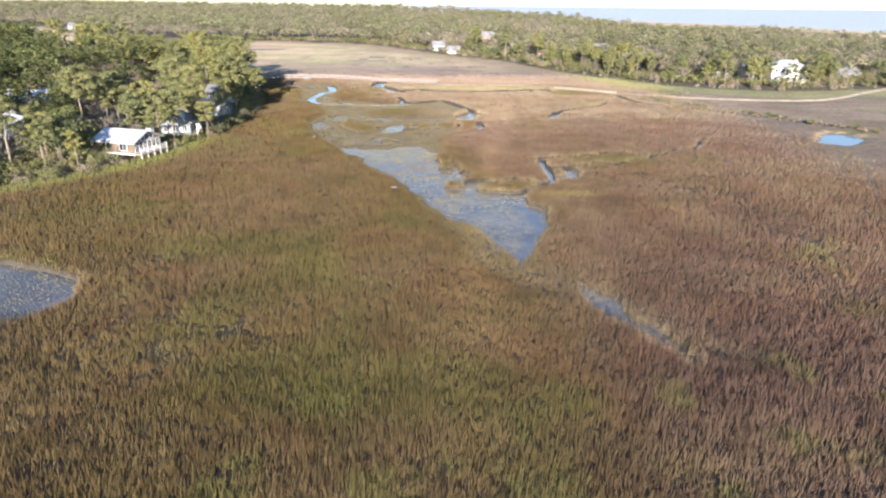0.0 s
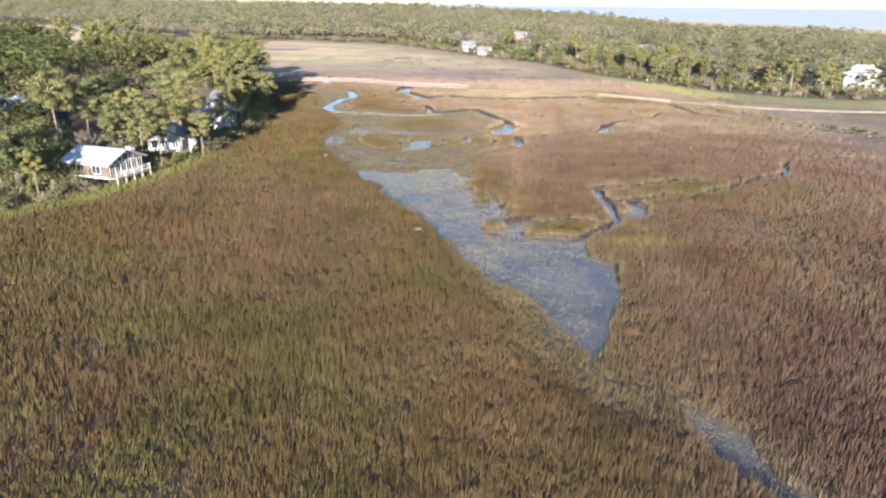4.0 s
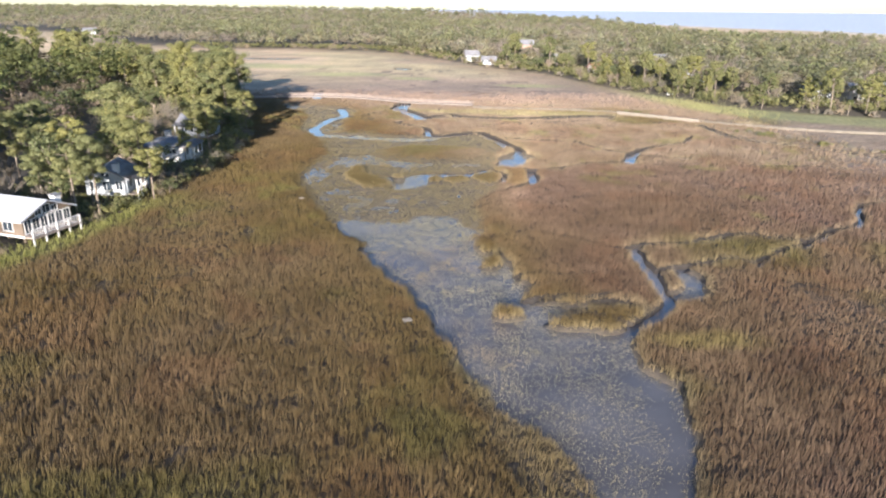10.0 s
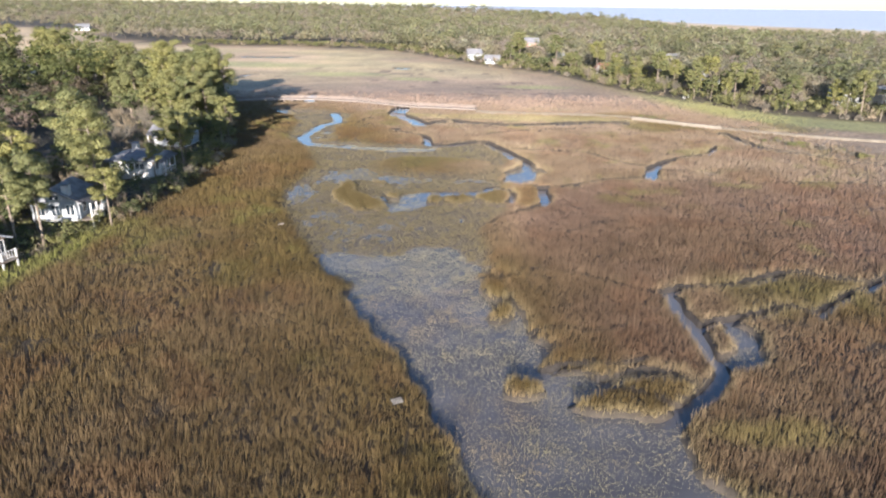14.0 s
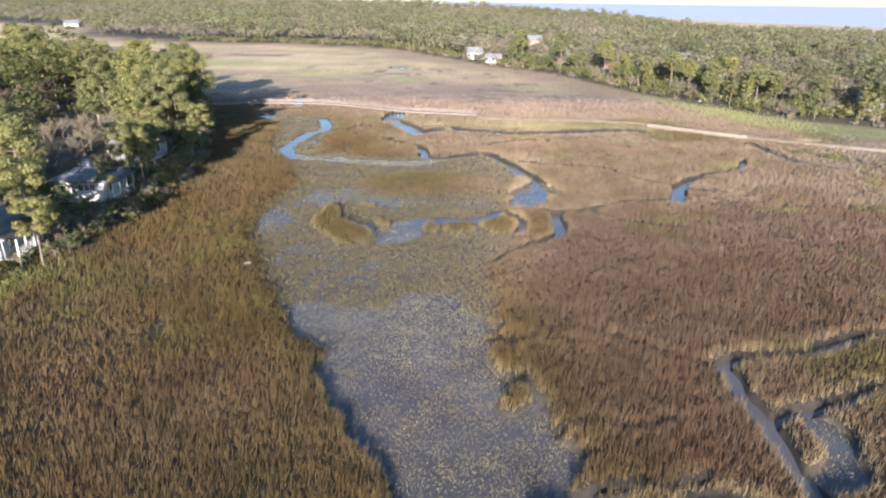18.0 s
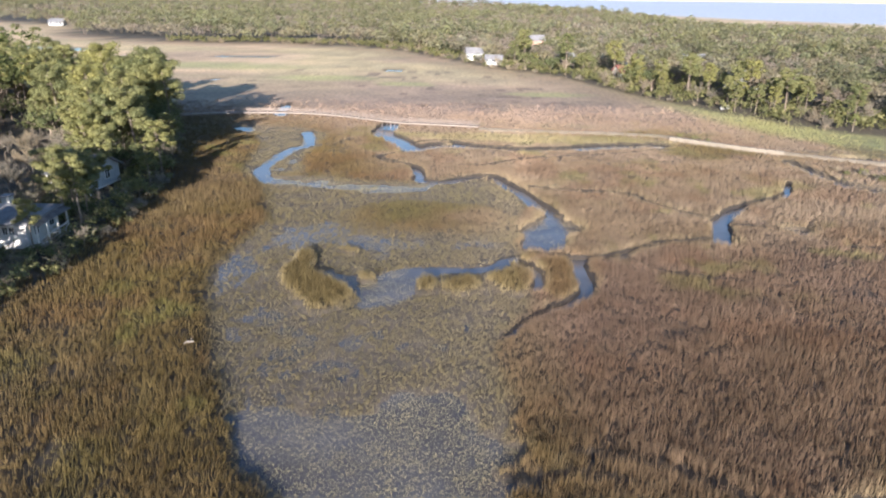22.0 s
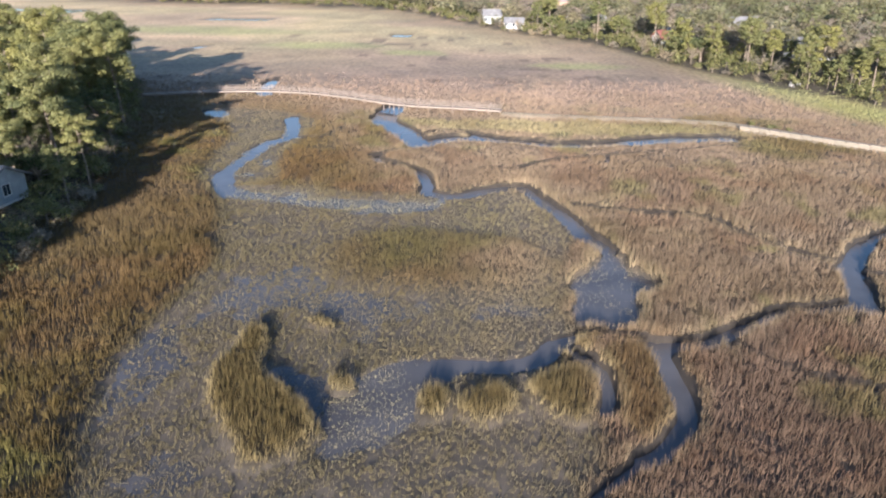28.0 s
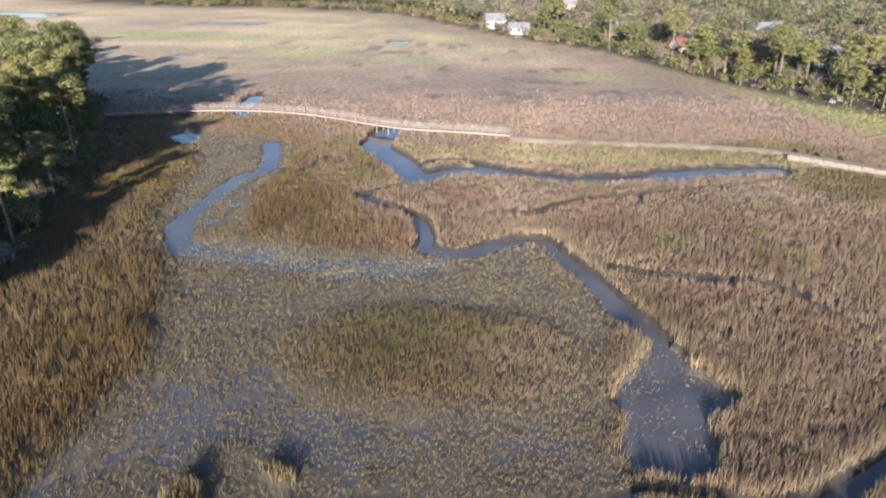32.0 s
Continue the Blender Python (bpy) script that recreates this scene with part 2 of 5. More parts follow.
def vnoise(x, y, size, k=0):
    """Smooth noise 0..1 with features of that size in metres."""
    u, v = x / size + 37.3 * k, y / size + 11.7 * k
    i, j = np.floor(u).astype(int), np.floor(v).astype(int)
    f, g = u - i, v - j
    f, g = f * f * (3 - 2 * f), g * g * (3 - 2 * g)
    T = _tables[k % 6]
    a, b, c, d = T[i % 256, j % 256], T[(i + 1) % 256, j % 256], T[i % 256, (j + 1) % 256], T[(i + 1) % 256, (j + 1) % 256]
    return (a * (1 - f) + b * f) * (1 - g) + (c * (1 - f) + d * f) * g


def fbm(x, y, size, k=0):
    return (vnoise(x, y, size, k) * 4 + vnoise(x, y, size / 2.1, k + 1) * 2 + vnoise(x, y, size / 4.3, k + 2)) / 7


def step(a, b, v):
    s = np.clip((v - a) / (b - a), 0, 1)
    return s * s * (3 - 2 * s)


def rounded(pts, closed=False, times=2):
    p = np.array(pts, float)
    for _ in range(times):
        q = np.roll(p, -1, 0) if closed else p[1:]
        a = p if closed else p[:-1]
        s = np.empty((2 * len(a), 2))
        s[0::2], s[1::2] = a * 0.75 + q * 0.25, a * 0.25 + q * 0.75
        p = s if closed else np.vstack([p[:1], s, p[-1:]])
    return p


def far_from(line, x, y):
    d2 = np.full(x.shape, 1e12)
    for (ax, ay), (bx, by) in zip(line[:-1], line[1:]):
        ex, ey = bx - ax, by - ay
        t = np.clip(((x - ax) * ex + (y - ay) * ey) / (ex * ex + ey * ey + 1e-9), 0, 1)
        d2 = np.minimum(d2, (x - ax - t * ex) ** 2 + (y - ay - t * ey) ** 2)
    return np.sqrt(d2)


def inside(poly, x, y):
    """Signed distance to a closed outline, negative within."""
    p = np.vstack([poly, poly[:1]])
    odd = np.zeros(x.shape, bool)
    for (ax, ay), (bx, by) in zip(p[:-1], p[1:]):
        if ay != by:
            odd ^= ((ay > y) != (by > y)) & (x < (bx - ax) * (y - ay) / (by - ay) + ax)
    d = far_from(p, x, y)
    return np.where(odd, -d, d)


def near_only(fn, shape, x, y, pad):
    """fn of shape where the points lie near it, and pad elsewhere."""
    lo, hi = shape.min(0) - pad, shape.max(0) + pad
    k = (x > lo[0]) & (x < hi[0]) & (y > lo[1]) & (y < hi[1])
    out = np.full(x.shape, float(pad))
    if k.any():
        out[k] = np.minimum(fn(shape, x[k], y[k]), pad)
    return out


CREEKS = [  # half-width, line
    (0.62, [(12.6, 110.9), (15.6, 113.8), (18.4, 116.5), (19.3, 119), (19.0, 122.2), (19.1, 128.2), (18.7, 132.3), (18.8, 136)]),
    (0.44, [(18.8, 136), (20.9, 137.8), (26, 137.6), (29, 139.4), (33.8, 143.3), (37.6, 143.8), (38.8, 142.4), (43.4, 141)]),
    (0.34, [(19.4, 127), (21.7, 128.6), (24.6, 129.6), (27.2, 130.8), (30.1, 132.8), (31.8, 132.9), (33.8, 131.8)]),
    (0.42, [(33.8, 131.8), (36.8, 134.9), (38.8, 136.4), (43.4, 139.5), (49.6, 145), (54, 148), (57, 152), (59, 158), (66, 163), (80, 168), (90, 160)]),
    (0.22, [(0, 161), (1.9, 164), (3.7, 166), (5.6, 167.2)]),
    (0.65, [(5.2, 167), (6.4, 167.6), (8.3, 170), (9.0, 173), (8.6, 177), (8.8, 180), (10.6, 181)]),
    (0.72, [(8.8, 180.5), (10.6, 181), (14.4, 182), (18.8, 186), (22.7, 188.5), (28.2, 189), (29.8, 189)]),
    (1.15, [(29.8, 188.5), (31.0, 193), (31.5, 197), (34, 201), (37.5, 204.5)]),
    (0.5, [(37.5, 204.5), (41, 208), (45, 210), (48.5, 214), (52, 221)]),
    (0.4, [(8.8, 181.2), (7.6, 182.1), (4.3, 182), (2, 182.1), (0.6, 180.7)]),
    (0.8, [(0.6, 180.7), (-1.2, 178.4), (-3.5, 176.6), (-7, 176.9), (-10.5, 176)]),
    (0.45, [(1.0, 180.4), (2.7, 179.1), (3.7, 177.3), (4.3, 174.7), (4, 171.4)]),
    (0.9, [(7.7, 201), (5.7, 206), (4.0, 212), (1.2, 217), (-0.3, 221.5)]),
    (0.8, [(-0.3, 221.5), (-4.2, 221), (-10.4, 217), (-13.6, 219)]),
    (0.7, [(-13.6, 219), (-14.6, 227), (-18, 230), (-22.0, 232), (-23.3, 235)]),
    (0.4, [(-23.3, 235), (-19.2, 239), (-16.3, 241)]),
    (1.0, [(-43.2, 261), (-40.6, 252), (-40.0, 247), (-42.1, 241), (-42.9, 232), (-43.3, 224), (-40.4, 217)]),
    (0.4, [(-40, 247), (-36, 246), (-33, 246), (-32, 248), (-31.5, 252)]),
    (2.5, [(-24.5, 272), (-24.2, 266), (-26, 259.5), (-22.1, 254), (-18, 246.5), (-16.0, 243)]),
    (2.3, [(-16.4, 243), (-13.0, 246), (-8.9, 248.5), (-6, 247), (-3.5, 246.5)]),
    (1.9, [(-3.5, 246.5), (2, 245), (8.5, 244.5), (15, 246), (21.3, 248)]),
    (2.8, [(20, 247.8), (25.9, 250), (31, 251), (37, 251.2)]),
    (0.35, [(-16, 250), (-14, 252), (-10, 253), (-7, 250), (-4, 249)]),
    (1.5, [(-57.6, 301), (-57.5, 294), (-56.4, 287), (-54, 281)]),
    (0.52, [(5.9, 214), (15.2, 212), (22.8, 211), (22.6, 207.5), (27.5, 202), (30.5, 199)]),
    (0.28, [(-6.1, 229), (0.2, 230), (3.4, 234), (13.6, 238), (27.0, 243), (36.8, 246.5)]),
    (0.2, [(13.6, 238), (13, 234), (12, 233)]),
    (0.3, [(14.4, 182), (18, 178), (22, 176), (27, 175)]),
    (0.3, [(29.8, 196.5), (35, 196), (39, 195)]),
    (0.4, [(46, 187), (54, 188), (63, 190), (72, 187)]),
    (1.3, [(58.5, 238), (59.5, 230), (61, 222), (70, 213), (82, 205), (95, 190), (108, 176)]),
    (0.15, [(18.6, 135), (10, 141), (4, 142)]),
    (0.4, [(14, 112.5), (11, 114.6), (8, 114.8), (5.5, 113.5)]),
    (0.12, [(3, 118), (6, 119.5), (10, 119), (13, 120.5)]),
    (0.12, [(2.4, 125), (5, 126.3), (9, 125.6), (12, 127)]),
    (0.1, [(1, 139), (4, 140), (7, 139.5)]),
]
POOLS = [  # standing water with few plants: depth, plants left in it, outline
    (0.2, 0.8, [(-21.5, 146), (-18, 138), (-14.8, 127), (-9.1, 120), (-5, 110), (-2.4, 101), (5, 91), (9.2, 81), (10.5, 78.5), (13, 86), (15, 96.5), (16, 100), (14.5, 102.2), (12.8, 104.8), (13.1, 108),
                 (14, 111.5), (17, 116), (15.6, 117.5), (13.4, 118.6), (11.7, 118.9), (9.1, 117), (7.5, 117), (7.3, 118.2), (5.1, 118.1), (3.4, 119.5), (4, 121.4), (7.3, 122.5), (4.6, 123.4),
                 (3.1, 125.5), (3.3, 128.8), (1.7, 132.3), (1.5, 139.4), (-0.9, 139.9), (-1.8, 144.5), (-2, 147), (-9, 151)]),
    (0.07, 0.95, [(15.4, 72.5), (17.6, 69.6), (19.4, 64.5), (21.4, 57.5), (23, 54), (21.5, 54), (19.2, 58.8), (17.2, 62.5), (15.2, 67)]),
    (0.35, 0.0, [(12.2, 105), (14.6, 98), (12.6, 86), (9.9, 78), (9.6, 79.5), (11, 86), (12.6, 97), (11.2, 104)]),
    (0.15, 0.5, [(21, 128), (25.4, 129.4), (25, 124.7), (23, 119.5), (20.2, 118.4), (20, 121), (22.4, 123.8), (22.6, 126.6)]),
    (0.3, 0.45, [(-22.4, 176.2), (-19.4, 172.5), (-16.9, 168), (-16.6, 164.5), (-13.2, 166), (-10.5, 170), (-10.8, 174), (-7, 175), (-8, 177), (-12, 178), (-15.9, 174)]),
    (0.3, 0.14, [(7.6, 201), (10.2, 196), (12.2, 193), (9.8, 190), (8.4, 184), (2.4, 183), (2.6, 188), (3.4, 193), (6, 198)]),
    (0.3, 0.0, [(29, 188), (31, 187.5), (32.2, 191), (30.4, 192)]),
    (0.25, 0.02, [(38.8, 194.5), (41.5, 196.4), (45, 194), (42, 191.6)]),
    (0.15, 0.5, [(-60, 78), (-52, 76.5), (-46, 75), (-41, 72), (-39.5, 66), (-43, 60), (-52, 59), (-62, 66)]),
    (0.35, 0.0, [(86, 158), (92, 152.5), (100, 160), (103, 168), (97, 173), (92, 168)]),
    (0.3, 0.0, [(60, 223), (65, 219), (70.5, 213), (69, 211.5), (63, 216), (59.5, 220)]),
    (0.3, 0.1, [(-65, 267), (-58, 259), (-55, 262), (-60, 268)]),
    (0.1, 0.7, [(-45, 221), (-40, 214), (-31.4, 212.5), (-21.6, 209.5), (-13.6, 210.5), (-9.5, 215), (-12, 217), (-22, 213.5), (-31, 217.5), (-39, 220)]),
    (0.3, 0.05, [(-150, 463), (-127, 450), (-97, 446), (-103, 458), (-130, 463)]),
    (0.3, 0.05, [(-262, 492), (-240, 478), (-212, 476), (-196, 484), (-214, 494), (-240, 498)]),
    (0.3, 0.1, [(-44, 400), (-36, 395), (-33, 400), (-39, 404)]),
    (0.25, 0.1, [(-90, 345), (-84, 342), (-80, 346), (-86, 349)]),
    (0.25, 0.0, [(71, 243), (76, 240), (78, 243), (73, 246)]),
    (0.25, 0.1, [(-104, 358), (-94, 352), (-92, 356), (-101, 363)]),
]
LOW = [  # low wet marsh with thin tufts
    [(-19, 136), (-22.5, 145), (-29, 157), (-33.2, 169), (-35.4, 181), (-33.6, 194), (-37, 204), (-41.5, 214), (-45, 219), (-36, 221), (-22, 216), (-10, 219), (-3, 221.5), (2, 214), (6, 206), (3, 198),
     (2.5, 190), (2, 183), (1, 176), (4, 169), (0, 163), (-2, 155), (-0.5, 147), (-1.6, 139), (-9, 133)],
    [(-45, 217), (-48.5, 232), (-49, 246), (-56, 258), (-62, 268), (-50, 268), (-38, 262), (-37, 247), (-38, 232), (-34, 221)],
    [(-6, 108), (-1, 95), (2, 84), (6, 72), (13, 66), (16, 72), (13, 82), (16, 97), (8, 100)],
    [(14, 70), (20, 60), (26, 52), (30, 54), (22, 64), (15, 76)],
]
DOMES = [(-10, 197, 14, 8.5), (-16, 228, 16, 8)]     # gently raised browner ground inside the low marsh: x, y, half-lengths
SPARSE = [(-26.5, 188.5, 5, 7), (-33, 176, 5, 8), (-18, 186, 6, 2.5)]
ISLES = [
    [(-25.3, 181.5), (-26.3, 176), (-25.5, 171), (-22.3, 166), (-20.3, 163.6), (-17.9, 164.6), (-17, 168), (-18.7, 171.3), (-22.5, 175.5), (-23.6, 180.5)],
    [(-10.6, 172.5), (-9.1, 174.4), (-7.8, 173.6), (-7.5, 171.7), (-8.8, 169.5), (-10.2, 170.6)],
    [(-7.4, 172.6), (-4.9, 174), (-2.8, 173.3), (-2.5, 171.2), (-4.9, 169.4), (-7.2, 170)],
    [(-2.6, 173.6), (-0.5, 176), (2.2, 177.2), (3.2, 175.3), (3.6, 172.8), (3, 170.3), (1.3, 169.6), (-1.3, 171.1)],
    [(3.6, 178.9), (5.8, 180.6), (7.8, 180.2), (8.1, 176), (7.9, 171.5), (6.8, 169), (4.9, 168.6), (4.5, 170.6), (5.2, 173.6), (4.3, 176.5)],
    [(0.1, 178.9), (1.2, 180.9), (4, 181.8), (4.7, 180.7), (1.9, 178.8)],
    [(-21.4, 182), (-20.1, 183.1), (-17.9, 181.8), (-19.1, 180.8)],
    [(0.1, 115.8), (0.9, 116.9), (2.4, 116.9), (3.7, 115.8), (3.8, 114.7), (2.6, 113.9), (0.8, 114.1)],
    [(4.6, 113), (6.6, 114.5), (8.8, 115.3), (11.1, 116.8), (12.8, 116.9), (15.8, 116.4), (16, 115.2), (13.7, 113.2), (12.9, 111.8), (11, 111), (9.3, 111.6), (7, 111.4)],
    [(-2.4, 136.9), (0, 138.3), (1.5, 137.1), (1.5, 133.7), (-0.2, 132.7), (-2.1, 134.2)],
    [(-1.6, 129.3), (-0.2, 131.4), (1.3, 131), (1.8, 129.2), (0.2, 127.6), (-1.3, 127.9)],
    [(-17.5, 174.6), (-15.6, 175.2), (-14.4, 173.4), (-16.4, 172.2)],
    [(-9.5, 251), (-12.5, 248.4), (-12, 247.2), (-8, 248.8), (-6.5, 250)],
]
WOODS_WEST = [(-92, 84), (-72, 108), (-59.5, 125), (-55, 141), (-51, 157), (-49.8, 172), (-50.5, 187), (-52.5, 200), (-57.5, 224), (-69.5, 254), (-81, 283), (-97, 298), (-115, 305), (-143, 326), (-172, 352), (-300, 345), (-330, 200), (-300, 60), (-130, 50)]
WOODS_EAST = [(-420, 760), (-335, 690), (-300, 600), (-200, 535), (-136, 540), (-56, 518), (-18, 448), (8, 404), (29, 384), (44, 341), (53, 317), (64, 298), (81, 270), (101, 259), (125, 252), (160, 262), (190, 268), (330, 220), (460, 260),
              (400, 470), (365, 580), (340, 700), (300, 900), (190, 1280), (40, 1750), (-350, 2500), (-1900, 3000), (-1900, 1500), (-1300, 1100)]
WARP = lambda x, y: (x + 0.9 * (vnoise(x, y, 3.1, 1) - 0.5) + 1.2 * (vnoise(x, y, 9, 2) - 0.5), y + 0.9 * (vnoise(x, y, 3.1, 3) - 0.5) + 1.2 * (vnoise(x, y, 9, 4) - 0.5))
_creeks = [(w, rounded(p)) for w, p in CREEKS]
_pools = [(d, k, rounded(p, True)) for d, k, p in POOLS]
_low, _isles = [rounded(p, True) for p in LOW], [rounded(p, True) for p in ISLES]
_west, _east = rounded(WOODS_WEST, True, 1), rounded(WOODS_EAST, True, 1)
COAST = [(-5000, 4700), (-1500, 3900), (-200, 2650), (200, 1650), (403, 1190), (508, 1058), (545, 860), (760, 400), (5000, -2500)]

LEVEL = -0.4    # the water
# plant colours, as seen close to, save the far tan and the litter
STRAW, RUST, OLIVE, GREEN = (np.array(c) for c in ((0.185, 0.136, 0.085), (0.15, 0.1, 0.075), (0.128, 0.096, 0.037), (0.118, 0.106, 0.038)))
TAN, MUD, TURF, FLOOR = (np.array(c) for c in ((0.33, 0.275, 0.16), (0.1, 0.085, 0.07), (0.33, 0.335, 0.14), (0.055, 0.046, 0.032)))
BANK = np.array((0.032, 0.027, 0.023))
# mud and litter, deepened to put the shade between blades in the colour
SHADED_LITTER = np.array((0.03, 0.024, 0.018))
# far marsh tan, raised to hold haze and sunlit blades in the colour
HAZED_TAN = np.array((0.57, 0.43, 0.27))


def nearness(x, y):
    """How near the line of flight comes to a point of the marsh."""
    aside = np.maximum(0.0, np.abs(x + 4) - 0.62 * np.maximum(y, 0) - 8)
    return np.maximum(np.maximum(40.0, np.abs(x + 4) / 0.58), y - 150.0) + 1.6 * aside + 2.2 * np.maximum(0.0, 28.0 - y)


def blend(c, other, k):
    return c * (1 - k[:, None]) + other * k[:, None]


def fields(x, y):
    """Height of the ground, share of plants, their height and colour, and the bare ground's colour, at points of the plan."""
    u, v = WARP(x, y)
    creek, wide = np.full(x.shape, 9.0), np.full(x.shape, 9.0)
    for w, line in _creeks:
        s = near_only(far_from, line, u, v, 10.0) - w
        creek, wide = np.minimum(creek, s), np.minimum(wide, s) if w > 0.3 else wide
    rag = fbm(x, y, 2.6, 5)
    bumps, mid = fbm(x, y, 2.2, 3), fbm(x, y, 14, 1)
    pool, pool_d, pool_k = np.full(x.shape, 9.0), np.zeros(x.shape), np.zeros(x.shape)
    for depth, k, poly in _pools:
        s = near_only(inside, poly, u, v, 10.0) + 1.8 * (rag - 0.5) + (16 * step(128, 152, v) * (fbm(x, y, 6, 2) - 0.42) if poly is _pools[0][2] else 0)
        pool_d, pool_k = np.where(s < 0, depth, pool_d), np.where(s < 0, k, pool_k)
        pool = np.minimum(pool, s)
    low = np.full(x.shape, 9.0)
    for poly in _low:
        low = np.minimum(low, near_only(inside, poly, u, v, 10.0))
    isle = np.full(x.shape, 9.0)
    for poly in _isles:
        isle = np.minimum(isle, near_only(inside, poly, u, v, 10.0))
    west, east = near_only(inside, _west, u, v, 60.0), near_only(inside, _east, u, v, 60.0)
    wood = np.minimum(west, east)
    z = 0.06 * (bumps - 0.5) + 0.1
    lowk = step(0.9, -0.9, low)
    dome, bare = np.zeros(x.shape), np.zeros(x.shape)
    for cx, cy, rx, ry in DOMES:
        dome = np.maximum(dome, step(1.15, 0.55, np.hypot((u - cx) / rx, (v - cy) / ry) + 0.35 * (mid - 0.5)))
    for cx, cy, rx, ry in SPARSE:
        bare = np.maximum(bare, step(1.2, 0.3, np.hypot((u - cx) / rx, (v - cy) / ry) + 0.5 * (mid - 0.5)))
    bare = bare * lowk
    lowk = lowk * (1 - 0.75 * dome) * (0.4 + 0.6 * step(88, 112, v))
    lowz = step(2.6, -1.6, low) * (1 - 0.75 * dome)
    z = z * (1 - lowz) + lowz * (LEVEL + 0.05 - 0.12 * bare + 0.16 * (bumps - 0.5) + 0.14 * (mid - 0.5))
    poolk = step(0.5, -0.6, pool)
    z = z * (1 - poolk) + poolk * (LEVEL - pool_d * 0.8 * np.where(pool_k > 0.5, 1 - 0.85 * step(120, 148, v), 1) + 0.12 * (bumps - 0.5))
    islek = step(0.25, -0.45, isle)
    z = z * (1 - islek) + islek * (0.06 + 0.06 * bumps)
    creekk = step(0.35, -0.35, creek) * (1 - islek * step(-0.3, 0.2, creek))
    z = z * (1 - creekk) - 0.95 * creekk
    rise = step(2.0, -9.0, wood)
    z = z + rise * (0.55 + 0.6 * fbm(x, y, 25, 2))
    off = far_from(np.array(COAST), x, y) * np.where(inside(np.array(COAST + [(5000, 5200), (-5000, 5200)]), x, y) < 0, -1, 1)
    z = np.where(off < 25, np.minimum(z, 0.9 * (off / 25) - 0.1), z)
    z = np.where(off < 0, np.maximum(-3.0, off * 0.05), z)
    # plants
    share = np.ones(x.shape)
    share = share * (1 - lowk) + lowk * (0.6 + 0.5 * step(0.3, 0.6, vnoise(x, y, 2.6, 5)))
    share = share * (1 - 0.6 * bare * step(0.6, 0.4, fbm(x, y, 1.2, 1)))
    thin = pool_k * (0.3 + 1.2 * step(0.38, 0.58, fbm(x, y * 1.6, 0.8, 4)) * (0.35 + 0.65 * step(0.3, 0.6, fbm(x, y, 7, 2))))
    thin = np.maximum(thin, (pool_k > 0.5) * step(122, 152, v + 8 * (mid - 0.5)) * share * 0.9)
    share = np.where(pool < 0.2, thin + step(-0.5, 0.3, pool) * (share - thin), share)
    share = np.maximum(share, islek)
    share = share * step(0.2, 0.62, creek + 0.25 * islek)
    share = share * step(-6, 0.5, wood) * step(0, 12, off)
    rill = step(0.022, 0.008, np.abs(fbm(x, y * 1.4, 15, 3) - 0.5)) * step(0.48, 0.58, fbm(x, y, 11, 0)) * (1 - lowk)
    share = share * (1 - 0.45 * rill)
    tall = (0.8 + 0.3 * (mid - 0.5) * 2) * (1 - 0.35 * rill) * (1 + 0.35 * (fbm(x, y, 3.4, 4) - 0.5))
    wet = np.minimum(np.minimum(wide, pool), isle + 9)
    bank = np.maximum(step(2.0, 0.4, creek), 0.6 * step(2.0, 0.3, pool) * step(-8, 0, u)) * (1 - lowk)
    tall = tall * (1 + 0.3 * bank) * (1 - 0.3 * step(225, 240, y))
    soft = step(2.4, -2.4, low + 2.5 * (rag - 0.5)) * (1 - 0.75 * dome) * (0.4 + 0.6 * step(88, 112, v))
    tall = tall * (1 - 0.58 * soft * (1 - islek)) * (1 + 0.1 * islek)
    tall = np.where((pool < 0) & (islek < 0.5), 0.13 + 0.1 * mid, tall)
    # colours
    east_side = step(-6, 10, u - np.interp(v, [0, 60, 110, 150, 200, 280, 420], [14, 14, 12, 0, -10, -45, -60]))
    col = blend(np.tile(OLIVE, (len(x), 1)), RUST, np.clip(0.12 + 0.75 * east_side + (0.7 + 0.6 * east_side) * (fbm(x, y, 26, 0) - 0.5), 0, 1))
    # Northeast growth greyer tan, also lightened in colour for the haze
    col = blend(col, np.array((0.25, 0.198, 0.142)), 0.75 * step(118, 200, v) * east_side)
    col = blend(col, np.array((0.09, 0.058, 0.044)), 0.4 * step(148, 105, v) * step(6, 20, u) * (0.5 + 0.5 * step(0.4, 0.6, fbm(x, y, 7, 4))))
    col = blend(col, STRAW, np.clip(0.25 + 1.8 * (fbm(x, y, 11, 2) - 0.5), 0, 0.8) * (0.35 + 0.65 * east_side))
    col = blend(col, np.array((0.115, 0.066, 0.05)), 0.35 * step(138, 152, v) * step(3, -3, v - np.interp(u, [0, 9, 18, 30, 60], [160, 178, 182, 186, 190])) * step(0, 8, u))
    col = blend(col, GREEN, 0.75 * step(0.6, 0.78, fbm(x, y, 18, 5)))
    col = blend(col, np.array((0.23, 0.26, 0.07)), 0.6 * step(4.5, 0.5, west) * step(160, 145, y))
    col = blend(col, np.array((0.165, 0.145, 0.086)), lowk * 0.75)
    # Bank fringe: tan growth, lightened further to stand for sunlit bank grass
    col = blend(col, TAN, 0.42 * step(1.3, 0.2, wet) * (1 - lowk) * step(-0.6, 0.1, wet) * (0.35 + 0.65 * east_side))
    col = blend(col, OLIVE, islek * 0.7)
    # Islet rims lightened likewise, as if their grass faced the sun
    col = blend(col, TAN, islek * step(-0.9, -0.2, isle) * 0.45)
    col = blend(col, np.array((0.215, 0.195, 0.12)), step(0.3, -0.6, pool) * (1 - islek) * 0.85)
